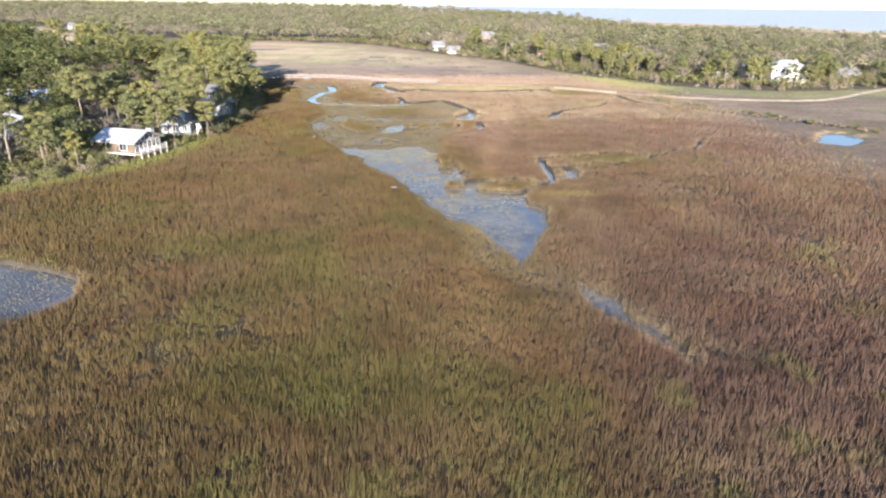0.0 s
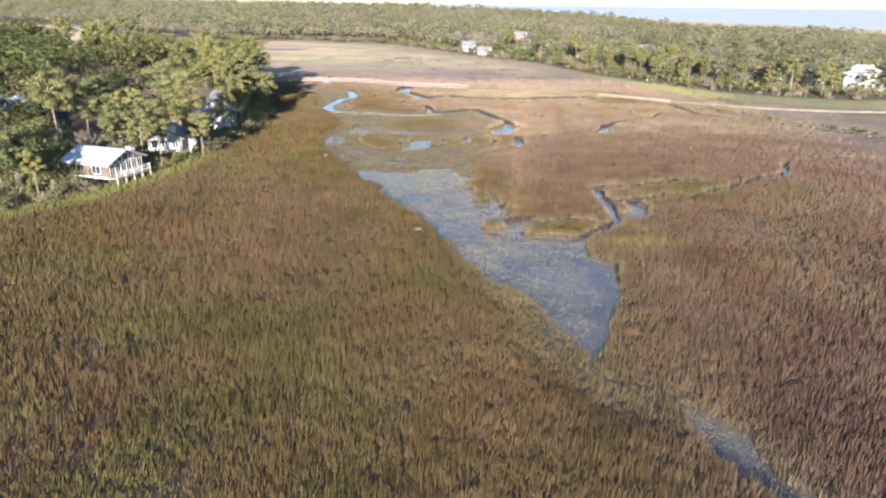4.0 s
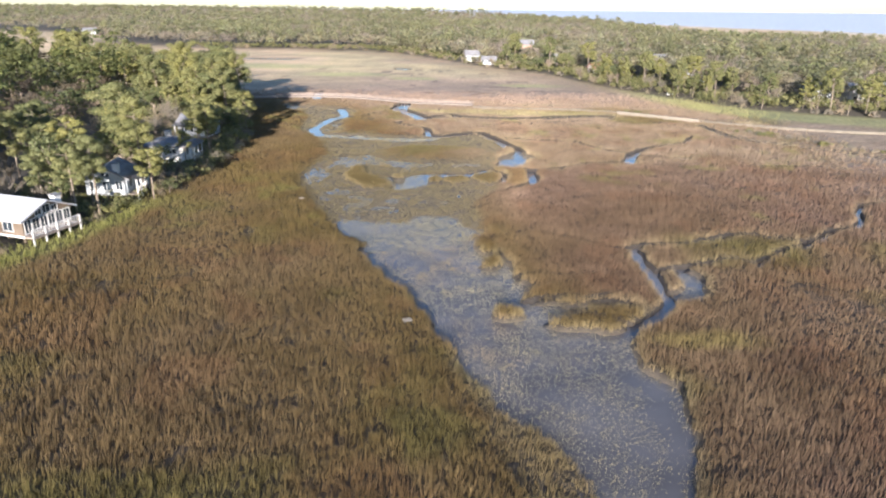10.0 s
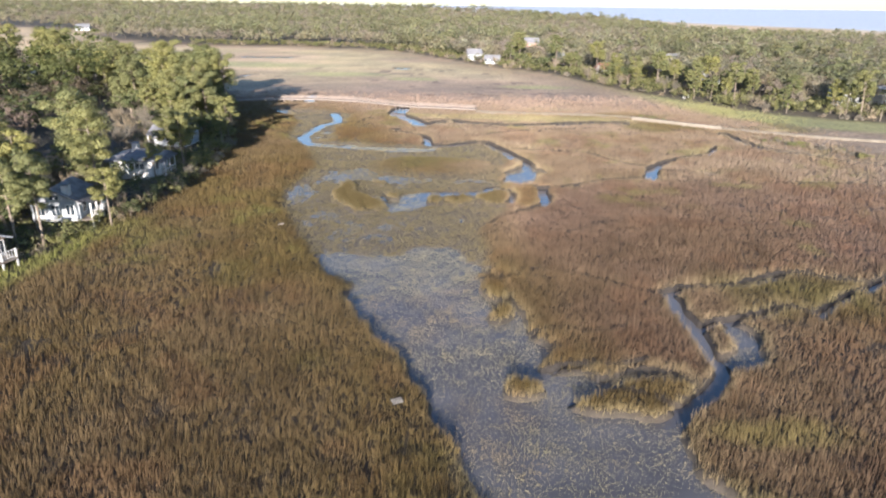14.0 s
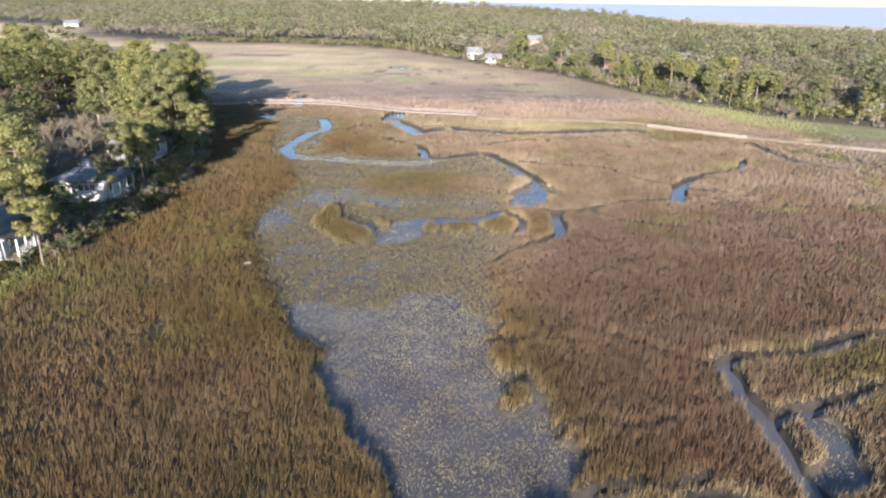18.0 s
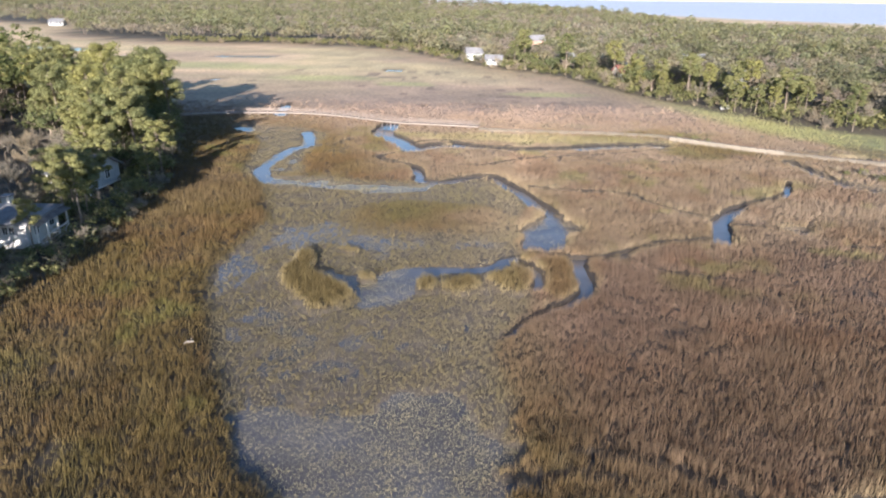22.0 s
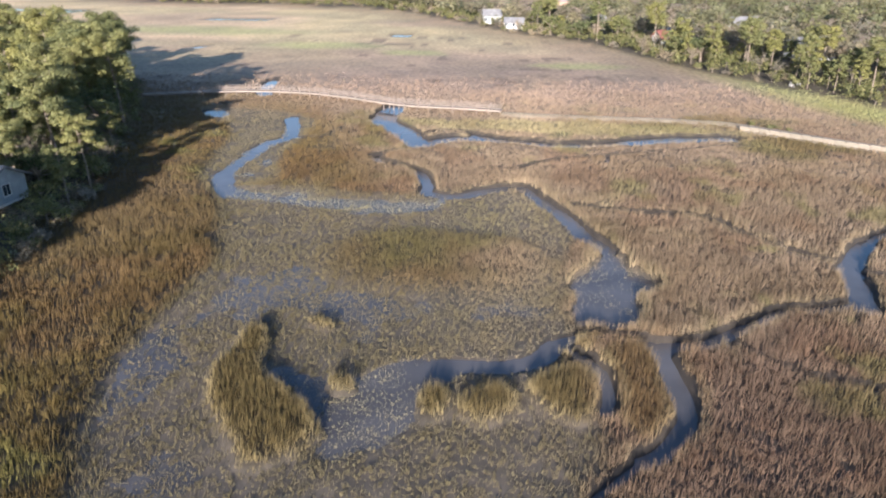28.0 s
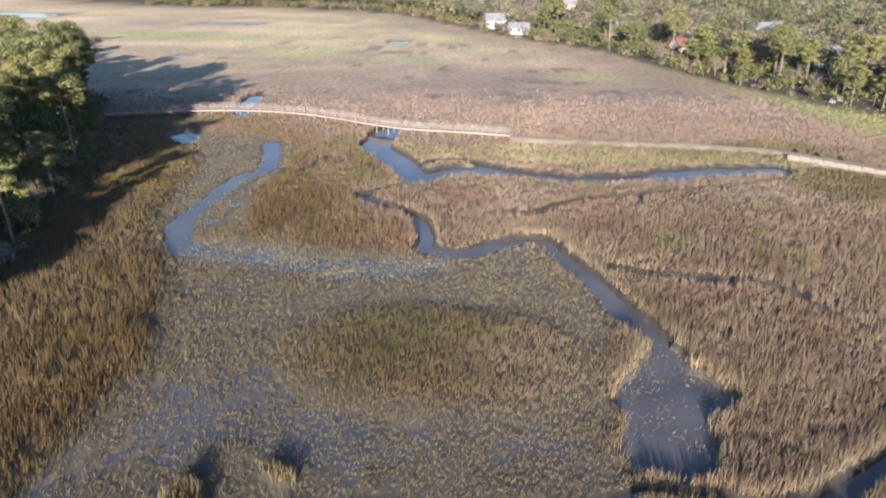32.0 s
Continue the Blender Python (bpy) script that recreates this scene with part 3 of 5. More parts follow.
    # Farther marsh lightened in colour for the haze over it
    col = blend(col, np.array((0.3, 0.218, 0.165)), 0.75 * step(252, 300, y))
    streak = fbm(x * 0.45, y, 9, 2) - 0.5       # long drifts of older and younger growth
    far = step(312, 410, y + 25 * streak + 0.22 * np.abs(x + 20))
    col = blend(col, HAZED_TAN, far * np.clip(0.75 + 1.2 * (fbm(x, y, 40, 3) - 0.5), 0, 1))
    col = blend(col, np.array((0.42, 0.36, 0.19)), far * 0.6 * step(0.42, 0.66, fbm(x * 0.5, y, 30, 4)))
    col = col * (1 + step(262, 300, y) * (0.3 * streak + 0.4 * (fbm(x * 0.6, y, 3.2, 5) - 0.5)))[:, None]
    col = blend(col, np.array((0.12, 0.085, 0.065)), 0.7 * step(270, 300, y) * step(430, 380, y) * step(0.69, 0.76, fbm(x * 0.6, y, 5, 1)))
    col = blend(col, np.array((0.26, 0.235, 0.115)), 0.6 * step(1.15, 0.7, np.hypot((u - 8) / 33, (v - 255.5 + 0.06 * (u - 8)) / 5.5) + 0.5 * (fbm(x, y, 7, 1) - 0.5)))
    col = blend(col, GREEN, 0.55 * step(1.3, 0.4, np.hypot((u + 19) / 9, (v - 64) / 13) + 0.8 * (fbm(x, y, 6, 1) - 0.5)))
    col = blend(col, np.array((0.27, 0.225, 0.085)), 0.6 * step(1.3, 0.5, np.hypot((u - 20.5) / 6, (v - 109) / 2.2) + 0.6 * (fbm(x, y, 5, 1) - 0.5)))
    for cx, cy, rx, ry in ((-62, 366, 22, 9), (-28, 351, 11, 6), (-120, 405, 45, 14), (20, 330, 16, 5)):
        col = blend(col, TURF, 0.75 * step(1.25, 0.6, np.hypot((u - cx) / rx, (v - cy) / ry) + 0.5 * (fbm(x, y, 9, 1) - 0.5)))
    col = blend(col, np.array((0.235, 0.24, 0.1)), 0.85 * step(20, 12, east) * step(48, 62, x + 0.3 * (y - 300)))
    col = blend(col, STRAW * 1.15, 0.6 * step(28, 6, np.abs(east)) * step(300, 330, y))
    near = step(300, 230, y) * (1 - lowk)
    col = blend(col, np.array((0.155, 0.165, 0.05)), 0.4 * near * step(0.62, 0.72, fbm(x, y, 5.5, 2)) * step(0.45, 0.6, fbm(x, y, 30, 4)))
    col = blend(col, np.array((0.16, 0.085, 0.05)), 0.25 * near * step(0.58, 0.7, fbm(x, y, 8, 4)))
    col = col * (1 + near * (0.45 * (fbm(x * 0.7, y, 4.2, 1) - 0.5) + 0.5 * (fbm(x, y, 1.6, 0) - 0.5)))[:, None]
    # Near ground darkened like shaded gaps between blades; farther ground takes the canopy colour
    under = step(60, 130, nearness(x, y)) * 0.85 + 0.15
    soil = blend(blend(np.tile(SHADED_LITTER, (len(x), 1)), col * (0.5 + 0.5 * np.maximum(step(115, 235, y), step(85, 150, nearness(x, y))))[:, None], under), MUD, np.clip(lowk * 0.85 + poolk * 0.9 + creekk, 0, 1) * (1 - islek))
    soil = blend(soil, BANK, step(0.65, 0.3, creek) * (1 - 0.7 * islek))
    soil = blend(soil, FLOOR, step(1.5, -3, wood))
    soil = blend(soil, np.array((0.55, 0.5, 0.42)), step(60, 20, np.abs(off - 15)))
    return z, share, tall, col, soil


# ---- ground: one sheet to the horizon, fine where the camera passes ----
def steps(lo, hi, fine_lo, fine_hi, d, grow=1.13):
    inner = list(np.arange(fine_lo, fine_hi + d / 2, d))
    a, b, s = [], [], d
    e = inner[0]
    while e > lo:
        s *= grow
        e -= s
        a.append(max(e, lo))
    e, s = inner[-1], d
    while e < hi:
        s *= grow
        e += s
        b.append(min(e, hi))
    return np.array(a[::-1] + inner + b)


gx, gy = steps(-4950, 4950, -62, 66, 0.5, 1.075), steps(-600, 4950, 62, 262, 0.5, 1.055)
X, Y = (a.ravel() for a in np.meshgrid(gx, gy))
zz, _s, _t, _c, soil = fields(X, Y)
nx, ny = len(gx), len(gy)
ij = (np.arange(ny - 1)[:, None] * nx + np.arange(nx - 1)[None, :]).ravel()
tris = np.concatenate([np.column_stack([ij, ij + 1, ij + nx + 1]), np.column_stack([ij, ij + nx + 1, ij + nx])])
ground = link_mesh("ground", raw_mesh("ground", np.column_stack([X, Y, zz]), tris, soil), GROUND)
ground.data.polygons.foreach_set("use_smooth", np.ones(len(tris), bool))
tagged(ground, "brown salt marsh ground with muddy creek beds", "ground", kind="structure")

marsh_water = part("water", boxed(-420, -100, -0.9, 420, 640, LEVEL), WATER)
tagged(marsh_water, "still tidal water in marsh creeks and pools", "water", kind="structure")
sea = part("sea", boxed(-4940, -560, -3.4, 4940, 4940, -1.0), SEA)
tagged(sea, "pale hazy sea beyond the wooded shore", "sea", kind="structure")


def surface(x, y):
    return fields(np.array([float(x)]), np.array([float(y)]))[0][0]


# ---- marsh grass ----
def tufts(name, x0, x1, y0, y1, label, density=28, blades=4, seed=3):
    rs = np.random.RandomState(seed)
    n = int((x1 - x0) * (y1 - y0) * density)
    x, y = rs.uniform(x0, x1, n), rs.uniform(y0, y1, n)
    near = nearness(x, y)
    keep = (near < 165) & (rs.rand(n) < (40.0 / near) ** 1.25)
    x, y, near = x[keep], y[keep], near[keep]
    z, share, tall, col, _ = fields(x, y)
    clump = vnoise(x, y, 1.1, 2) * 0.25 + vnoise(x, y, 0.5, 4) * 0.4 + rs.rand(len(x)) * 0.35
    keep = rs.rand(len(x)) < share * (0.3 + 1.0 * clump) * step(165, 110, near)
    x, y, z, near, tall, col, clump = (a[keep] for a in (x, y, z, near, tall, col, clump))
    n = len(x)
    grow = (near / 40.0) ** 0.6
    h = tall * (0.62 + 0.7 * clump) * rs.uniform(0.8, 1.2, n)
    turn = rs.uniform(0, 2 * math.pi, (n, blades))
    lean = rs.uniform(0.02, 0.26, (n, blades)) * h[:, None]
    loose = step(0.29, 0.22, tall)      # sparse shoots in the pools stand singly
    out = rs.uniform(0.0, 0.24, (n, blades)) * (grow * np.clip(tall * 1.8, 0.4, 1) * (1 + 9 * loose))[:, None]
    wide = rs.uniform(0.011, 0.03, (n, blades)) * (grow * (1 + 0.5 * loose))[:, None]
    hb = h[:, None] * rs.uniform(0.6, 1.1, (n, blades))
    ca, sa = np.cos(turn), np.sin(turn)
    spin = rs.uniform(0, 2 * math.pi, (n, blades))
    wx, wy = np.cos(spin) * wide, np.sin(spin) * wide
    bx, by = x[:, None] + ca * out, y[:, None] + sa * out
    zb = np.broadcast_to(np.maximum(z, LEVEL)[:, None] - 0.04, bx.shape)
    v = np.empty((n, blades, 3, 3), np.float32)
    v[:, :, 0, 0], v[:, :, 0, 1], v[:, :, 0, 2] = bx - wx, by - wy, zb
    v[:, :, 1, 0], v[:, :, 1, 1], v[:, :, 1, 2] = bx + wx, by + wy, zb
    v[:, :, 2, 0], v[:, :, 2, 1], v[:, :, 2, 2] = bx + ca * lean + 0.06, by + sa * lean + 0.05, zb + hb
    # Blade colour rises northward, standing in for haze over the farther marsh
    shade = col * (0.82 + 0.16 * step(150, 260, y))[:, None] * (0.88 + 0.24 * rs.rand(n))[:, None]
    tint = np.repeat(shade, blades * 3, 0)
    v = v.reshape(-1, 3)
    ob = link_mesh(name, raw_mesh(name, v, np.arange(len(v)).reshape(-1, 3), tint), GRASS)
    return tagged(ob, label, "grass", kind="stuff")


tufts("marsh_grass", -95, 95, -20, 160, "dense brown and olive cordgrass on tidal mud", seed=3)
tufts("marsh_grass", -95, 95, 160, 270, "brown cordgrass with tan fringes along creeks", seed=4)
tufts("marsh_grass", -130, 95, 270, 318, "pale brown cordgrass on the open marsh", seed=5)


# ---- trees ----
def tube(bm, pts, radii, sides=6):
    """A tapered limb through points."""
    rings = []
    for i, (p, r) in enumerate(zip(pts, radii)):
        p = Vector(p)
        d = (Vector(pts[min(i + 1, len(pts) - 1)]) - Vector(pts[max(i - 1, 0)])).normalized()
        a = d.orthogonal().normalized()
        b = d.cross(a)
        rings.append([bm.verts.new(p + (a * math.cos(k * 2 * math.pi / sides) + b * math.sin(k * 2 * math.pi / sides)) * r) for k in range(sides)])
    for r0, r1 in zip(rings[:-1], rings[1:]):
        for k in range(sides):
            bm.faces.new((r0[k], r0[(k + 1) % sides], r1[(k + 1) % sides], r1[k]))
    return bm


def leaf_cloud(rs, centres, radii, count, size, flat=0.6, jit=0.45, slim=0.5):
    """Small pointed leaves scattered through clumps."""
    c = np.repeat(np.array(centres, float), count, 0)
    r = np.repeat(np.array(radii, float), count)
    n = len(c)
    d = rs.normal(size=(n, 3))
    d /= np.linalg.norm(d, axis=1)[:, None]
    d *= (rs.rand(n) ** 0.45)[:, None]
    p = c + d * r[:, None] * np.array((1, 1, flat))
    face = d / np.linalg.norm(d, axis=1)[:, None] + np.array((0, 0, 0.35)) + rs.normal(size=(n, 3)) * jit
    a = np.cross(face, rs.normal(size=(n, 3)))
    a /= np.linalg.norm(a, axis=1)[:, None]
    b = np.cross(a, face)
    b /= np.linalg.norm(b, axis=1)[:, None]
    s = size * rs.uniform(0.6, 1.3, n)[:, None]
    v = np.stack([p - b * s * slim, p + b * s * slim, p + a * s * 1.3], 1).reshape(-1, 3)
    return v, np.arange(len(v)).reshape(-1, 3)


def pine_shape(rs, h):
    """Trunk, limbs and needle clumps of a tall pine with a bare stem and a rounded open crown."""
    lean = rs.uniform(-0.06, 0.06, 2) * h
    at = lambda f: (lean[0] * f * f, lean[1] * f * f, h * f)
    limbs, centres, radii = [], [], []
    first = rs.uniform(0.5, 0.64)
    for k in range(17):
        f = first + (0.98 - first) * k / 16
        a = k * 2.4 + rs.uniform(-0.5, 0.5)
        reach = h * 0.235 * math.sqrt(max(0.06, 1 - ((f - first - 0.12) / (1.0 - first)) ** 2)) * rs.uniform(0.55, 1.1)
        p = at(f)
        e = (p[0] + math.cos(a) * reach, p[1] + math.sin(a) * reach, p[2] + reach * rs.uniform(0.05, 0.4))
        m = tuple((u + w) / 2 - (0 if i < 2 else 0.1) for i, (u, w) in enumerate(zip(p, e)))
        limbs.append((p, m, e))
        for g, q in ((1.0, 1.15), (0.62, 1.0)):
            o = rs.normal(size=3) * 0.3
            centres.append([p[i] + (e[i] - p[i]) * g + o[i] for i in range(3)])
            radii.append(q * h * 0.074 * rs.uniform(0.7, 1.3))
    centres.append(list(at(1.0)))
    radii.append(h * 0.06)
    return at, limbs, centres, radii


def pine(rs, h, per_clump=230, leaf=0.29):
    at, limbs, centres, radii = pine_shape(rs, h)
    tree = new("pine_tree")
    bm = tube(bmesh.new(), [(0, 0, -0.4), at(0.02), at(0.3), at(0.6), at(0.85), at(1.0)], [h * 0.02, h * 0.016, h * 0.013, h * 0.01, h * 0.006, 0.02], 7)
    part("trunk", bm, BARK, tree)
    bm = bmesh.new()
    for p, m, e in limbs:
        tube(bm, [p, m, e], [h * 0.0045, h * 0.003, 0.012], 4)
    part("branching", bm, BARK, tree)
    v, t = leaf_cloud(rs, centres, radii, per_clump, leaf, 0.6, 0.22, slim=0.32)
    link_mesh("crown", raw_mesh("crown", v, t), PINE, tree)
    return tagged(tree, "tall pine with bare trunk and rounded yellow-green crown", "tree", "pines along the marsh")


def oak(rs, h, mat=None, per_clump=58, leaf=0.25, label="", name="oak_tree"):
    tree = new(name)
    bm = tube(bmesh.new(), [(0, 0, -0.4), (0.1, 0, h * 0.15), (0.15, 0.1, h * 0.35)], [h * 0.045, h * 0.035, h * 0.028], 7)
    part("trunk", bm, BARK, tree)
    bm, centres, radii = bmesh.new(), [], []
    for k in range(16):
        a, f = k * 2.4 + rs.uniform(-0.4, 0.4), rs.uniform(0.25, 1.0)
        el = rs.uniform(0.25, 1.35)
        reach = h * rs.uniform(0.42, 0.62) * (0.6 + 0.4 * math.cos(el))
        p = (0.1, 0.05, h * rs.uniform(0.22, 0.36))
        e = (p[0] + math.cos(a) * math.cos(el) * reach, p[1] + math.sin(a) * math.cos(el) * reach, p[2] + math.sin(el) * reach)
        m = tuple((u + w) / 2 + rs.uniform(-0.3, 0.3) for u, w in zip(p, e))
        tube(bm, [p, m, e], [h * 0.016, h * 0.01, 0.02], 4)
        for g in (1.0, 0.7):
            centres.append([p[i] + (e[i] - p[i]) * g + rs.normal() * 0.3 for i in range(3)])
            radii.append(h * rs.uniform(0.1, 0.17))
    part("branching", bm, BARK, tree)
    v, t = leaf_cloud(rs, centres, radii, per_clump, leaf, 0.8)
    link_mesh("crown", raw_mesh("crown", v, t), mat or OAK, tree)
    return tagged(tree, label or "dark green spreading live oak in the wood", "tree", "oaks in the wood")


def bare_tree(rs, h):
    """A leafless winter tree: forking limbs and a haze of fine grey twigs."""
    tree = new("bare_tree")
    part("trunk", tube(bmesh.new(), [(0, 0, -0.4), (0.1, 0.1, h * 0.2), (0.1, 0.2, h * 0.4)], [h * 0.022, h * 0.018, h * 0.014], 6), BARK, tree)
    bm, vs = bmesh.new(), []
    for k in range(22):
        a, el = k * 2.4, rs.uniform(0.35, 1.35)
        reach = h * rs.uniform(0.4, 0.6)
        p = np.array((0.1, 0.15, h * rs.uniform(0.2, 0.42)))
        d = np.array((math.cos(a) * math.cos(el), math.sin(a) * math.cos(el), math.sin(el)))
        e = p + d * reach
        m = (p + e) / 2 + rs.uniform(-0.4, 0.4, 3)
        tube(bm, [tuple(p), tuple(m), tuple(e)], [h * 0.008, h * 0.005, 0.012], 4)
        for _ in range(46):
            s = p + (e - p) * rs.uniform(0.35, 1.0) + rs.normal(size=3) * 0.12
            w = d * 0.5 + rs.normal(size=3) * 0.6 + np.array((0, 0, 0.35))
            q = s + w / np.linalg.norm(w) * rs.uniform(0.5, 1.3)
            o = np.cross(w, rs.normal(size=3))
            o = o / np.linalg.norm(o) * 0.035
            vs += [s - o, s + o, q]
    part("branching", bm, TWIG, tree)
    v = np.array(vs)
    link_mesh("twig_spray", raw_mesh("twig_spray", v, np.arange(len(v)).reshape(-1, 3)), TWIG, tree)
    return tagged(tree, "leafless grey winter tree with fine twigs", "tree", "bare trees in the wood")


def palm(rs, h):
    tree = new("palm_tree")
    part("trunk", tube(bmesh.new(), [(0, 0, -0.3), (0.1, 0, h * 0.5), (0.05, 0.1, h)], [0.2, 0.17, 0.19], 8), BARK, tree)
    vs = []
    for k in range(34):
        a, el = k * 2.4, rs.uniform(-0.7, 1.2)
        d = np.array((math.cos(a) * math.cos(el), math.sin(a) * math.cos(el), math.sin(el)))
        hub = np.array((0.05, 0.1, h)) + d * 0.9
        side = np.cross(d, (0, 0, 1))
        side /= np.linalg.norm(side)
        for b in np.linspace(-1.2, 1.2, 9):
            w = d * math.cos(b) + side * math.sin(b) + np.array((0, 0, -0.25))
            o = np.cross(w, d + rs.normal(size=3) * 0.2)
            o = o / (np.linalg.norm(o) + 1e-6) * 0.05
            vs += [hub - o, hub + o, hub + w * rs.uniform(0.6, 0.95)]
    v = np.array(vs)
    link_mesh("crown", raw_mesh("crown", v, np.arange(len(v)).reshape(-1, 3)), PALM, tree)
    return tagged(tree, "cabbage palm with a round head of fan leaves", "tree", "palms by the houses")


def shrub(rs, h, mat, label):
    bush = new("shrub")
    centres = [(rs.normal() * h * 0.4, rs.normal() * h * 0.4, h * rs.uniform(0.25, 0.8)) for _ in range(14)]
    bm = bmesh.new()
    for c in centres[:8]:
        tube(bm, [(c[0] * 0.1, c[1] * 0.1, -0.2), (c[0] * 0.5, c[1] * 0.5, c[2] * 0.6), c], [0.05, 0.035, 0.012], 4)
    part("branching", bm, BARK, bush)
    v, t = leaf_cloud(rs, centres, [h * 0.3] * 14, 55, 0.24, 0.8)
    link_mesh("foliage", raw_mesh("foliage", v, t), mat, bush)
    return tagged(bush, label, "shrub", "shrubs along the wood edge")


rs = np.random.RandomState(11)
protos = {
    "pine": [pine(rs, h) for h in (16.5, 14.5, 15.5, 13.5)],
    "oak": [oak(rs, h) for h in (9.0, 7.5)],
    "olive": [oak(rs, 7.5, SHRUB, 48, 0.26, "olive-green broadleaf tree at the wood edge", "broadleaf_tree")],
    "bare": [bare_tree(rs, h) for h in (10.0, 8.0)],
    "palm": [palm(rs, 6.0)],
    "shrub": [shrub(rs, 2.4, SHRUB, "rounded green shrub at the marsh edge"), shrub(rs, 2.0, TWIG, "leafless brown shrub at the marsh edge")],
}
used = set()


def plant(kind, x, y, size=1.0, which=None, z=None):
    k = which if which is not None else rs.randint(len(protos[kind]))
    src = protos[kind][k]
    m = Matrix.LocRotScale((x, y, surface(x, y) if z is None else z), Euler((0, 0, rs.uniform(0, 6.28))), (size, size, size))
    if (kind, k) not in used:
        used.add((kind, k))
        src.matrix_basis = m
        return src
    return copy_thing(src, m)


def scatter(poly, x0, x1, y0, y1, gap, rs):
    """Points in an outline at least about gap apart."""
    cell = gap * 0.8
    gx, gy = np.meshgrid(np.arange(x0, x1, cell), np.arange(y0, y1, cell))
    x, y = gx.ravel() + rs.uniform(-0.42, 0.42, gx.size) * cell, gy.ravel() + rs.uniform(-0.42, 0.42, gx.size) * cell
    d = inside(poly, x, y)
    k = d < -1.0
    return x[k], y[k], d[k]


HOUSES = [  # x, y, clearing radius
    (-63.4, 136.1, 5.2), (-60.5, 155, 4.4), (-61.5, 180.2, 4.6), (-65.5, 205, 4.4), (-106.6, 178, 5), (-94, 150, 4.5),
    (131, 271, 6.5), (110, 284, 3.6), (161, 287, 6), (121, 281, 3.4), (53, 366, 4.5), (89, 345, 4.5), (-4, 437, 3.5), (5, 421, 3.5), (85, 393, 5), (28, 473, 4), (36, 420, 5)]


def in_front_of_houses(x, y):
    """The open strip from the western houses towards the marsh."""
    return any(a > -80 and a < -50 and min((x - a - 3.5) ** 2 + (y - b + 5.5) ** 2, (x - a - 7) ** 2 + (y - b + 11) ** 2) < 24 for a, b, r in HOUSES)


def clear_of_houses(x, y):
    return all((x - a) ** 2 + (y - b) ** 2 > r * r and (a > -50 or (x - a - 2) ** 2 + (y - b + 4) ** 2 > (r - 2) ** 2) for a, b, r in HOUSES)


far_trees = []   # x, y, kind, height: joined into the woods beyond
zx, zy, zd = scatter(_west, -200, -40, 50, 350, 5.6, rs)
ground_z = fields(zx, zy)[0]
for x, y, d, z in zip(zx, zy, zd, ground_z):
    r = rs.rand()
    if not clear_of_houses(x, y) and not (d > -3.2 and r < 0.4):
        continue
    if in_front_of_houses(x, y):
        if r < 0.55:
            plant("shrub", x, y, rs.uniform(0.5, 1.0), z=z)
        continue
    if d < -4.5 and rs.rand() < 0.16:
        continue
    if d < -9 and y < 250 and fbm(np.array([x]), np.array([y]), 24, 4)[0] > 0.5:
        r = 0.46 + 0.5 * r          # thickets of leafless trees and oaks
    if -96 < x < -64 and 168 < y < 236 and d < -7:      # a hollow of leafless trees behind the edge
        if r < 0.16:
            plant("pine", x, y, rs.uniform(0.6, 0.85), z=z)
        elif r < 0.3:
            plant("oak", x, y, rs.uniform(0.5, 0.8), z=z)
        elif r < 0.85:
            plant("bare", x, y, rs.uniform(0.55, 0.95), z=z)
    elif -14 < d < -2 and 184 < y < 300 and r < 0.5:
        plant("pine", x, y, rs.uniform(0.8, 1.05), z=z) if r < 0.4 else plant("olive", x, y, rs.uniform(0.7, 1.1), z=z)
    elif d > -4.5:
        if r < 0.42:
            plant("shrub", x, y, rs.uniform(0.7, 1.5), z=z)
        elif r < 0.58:
            plant("bare", x, y, rs.uniform(0.5, 0.75), z=z)
        elif r < 0.9:
            plant("olive", x, y, rs.uniform(0.55, 0.9), z=z)
    elif d > (-30 if y < 250 else -34) and y < 322:
        if r < (0.42 if y < 250 else 0.66):
            plant("pine", x, y, rs.uniform(0.62, 1.12) * (0.78 + 0.22 * min(1, -d / 12)) * (1.12 if y > 255 else 1.0), z=z)
        elif r < 0.58:
            plant("oak", x, y, rs.uniform(0.7, 1.2), z=z)
        elif r < 0.84:
            plant("bare", x, y, rs.uniform(0.6, 1.0), z=z)
    elif r < 0.8:
        far_trees.append((x, y, z, "pine" if r < 0.46 else "oak" if r < 0.6 else "bare", rs.uniform(10, 15) * (1.0 if r < 0.34 else 0.8) * (1.25 if y > 290 else 1.0)))

zx, zy, zd = scatter(_east, -60, 190, 235, 560, 6.4, rs)
ground_z = fields(zx, zy)[0]
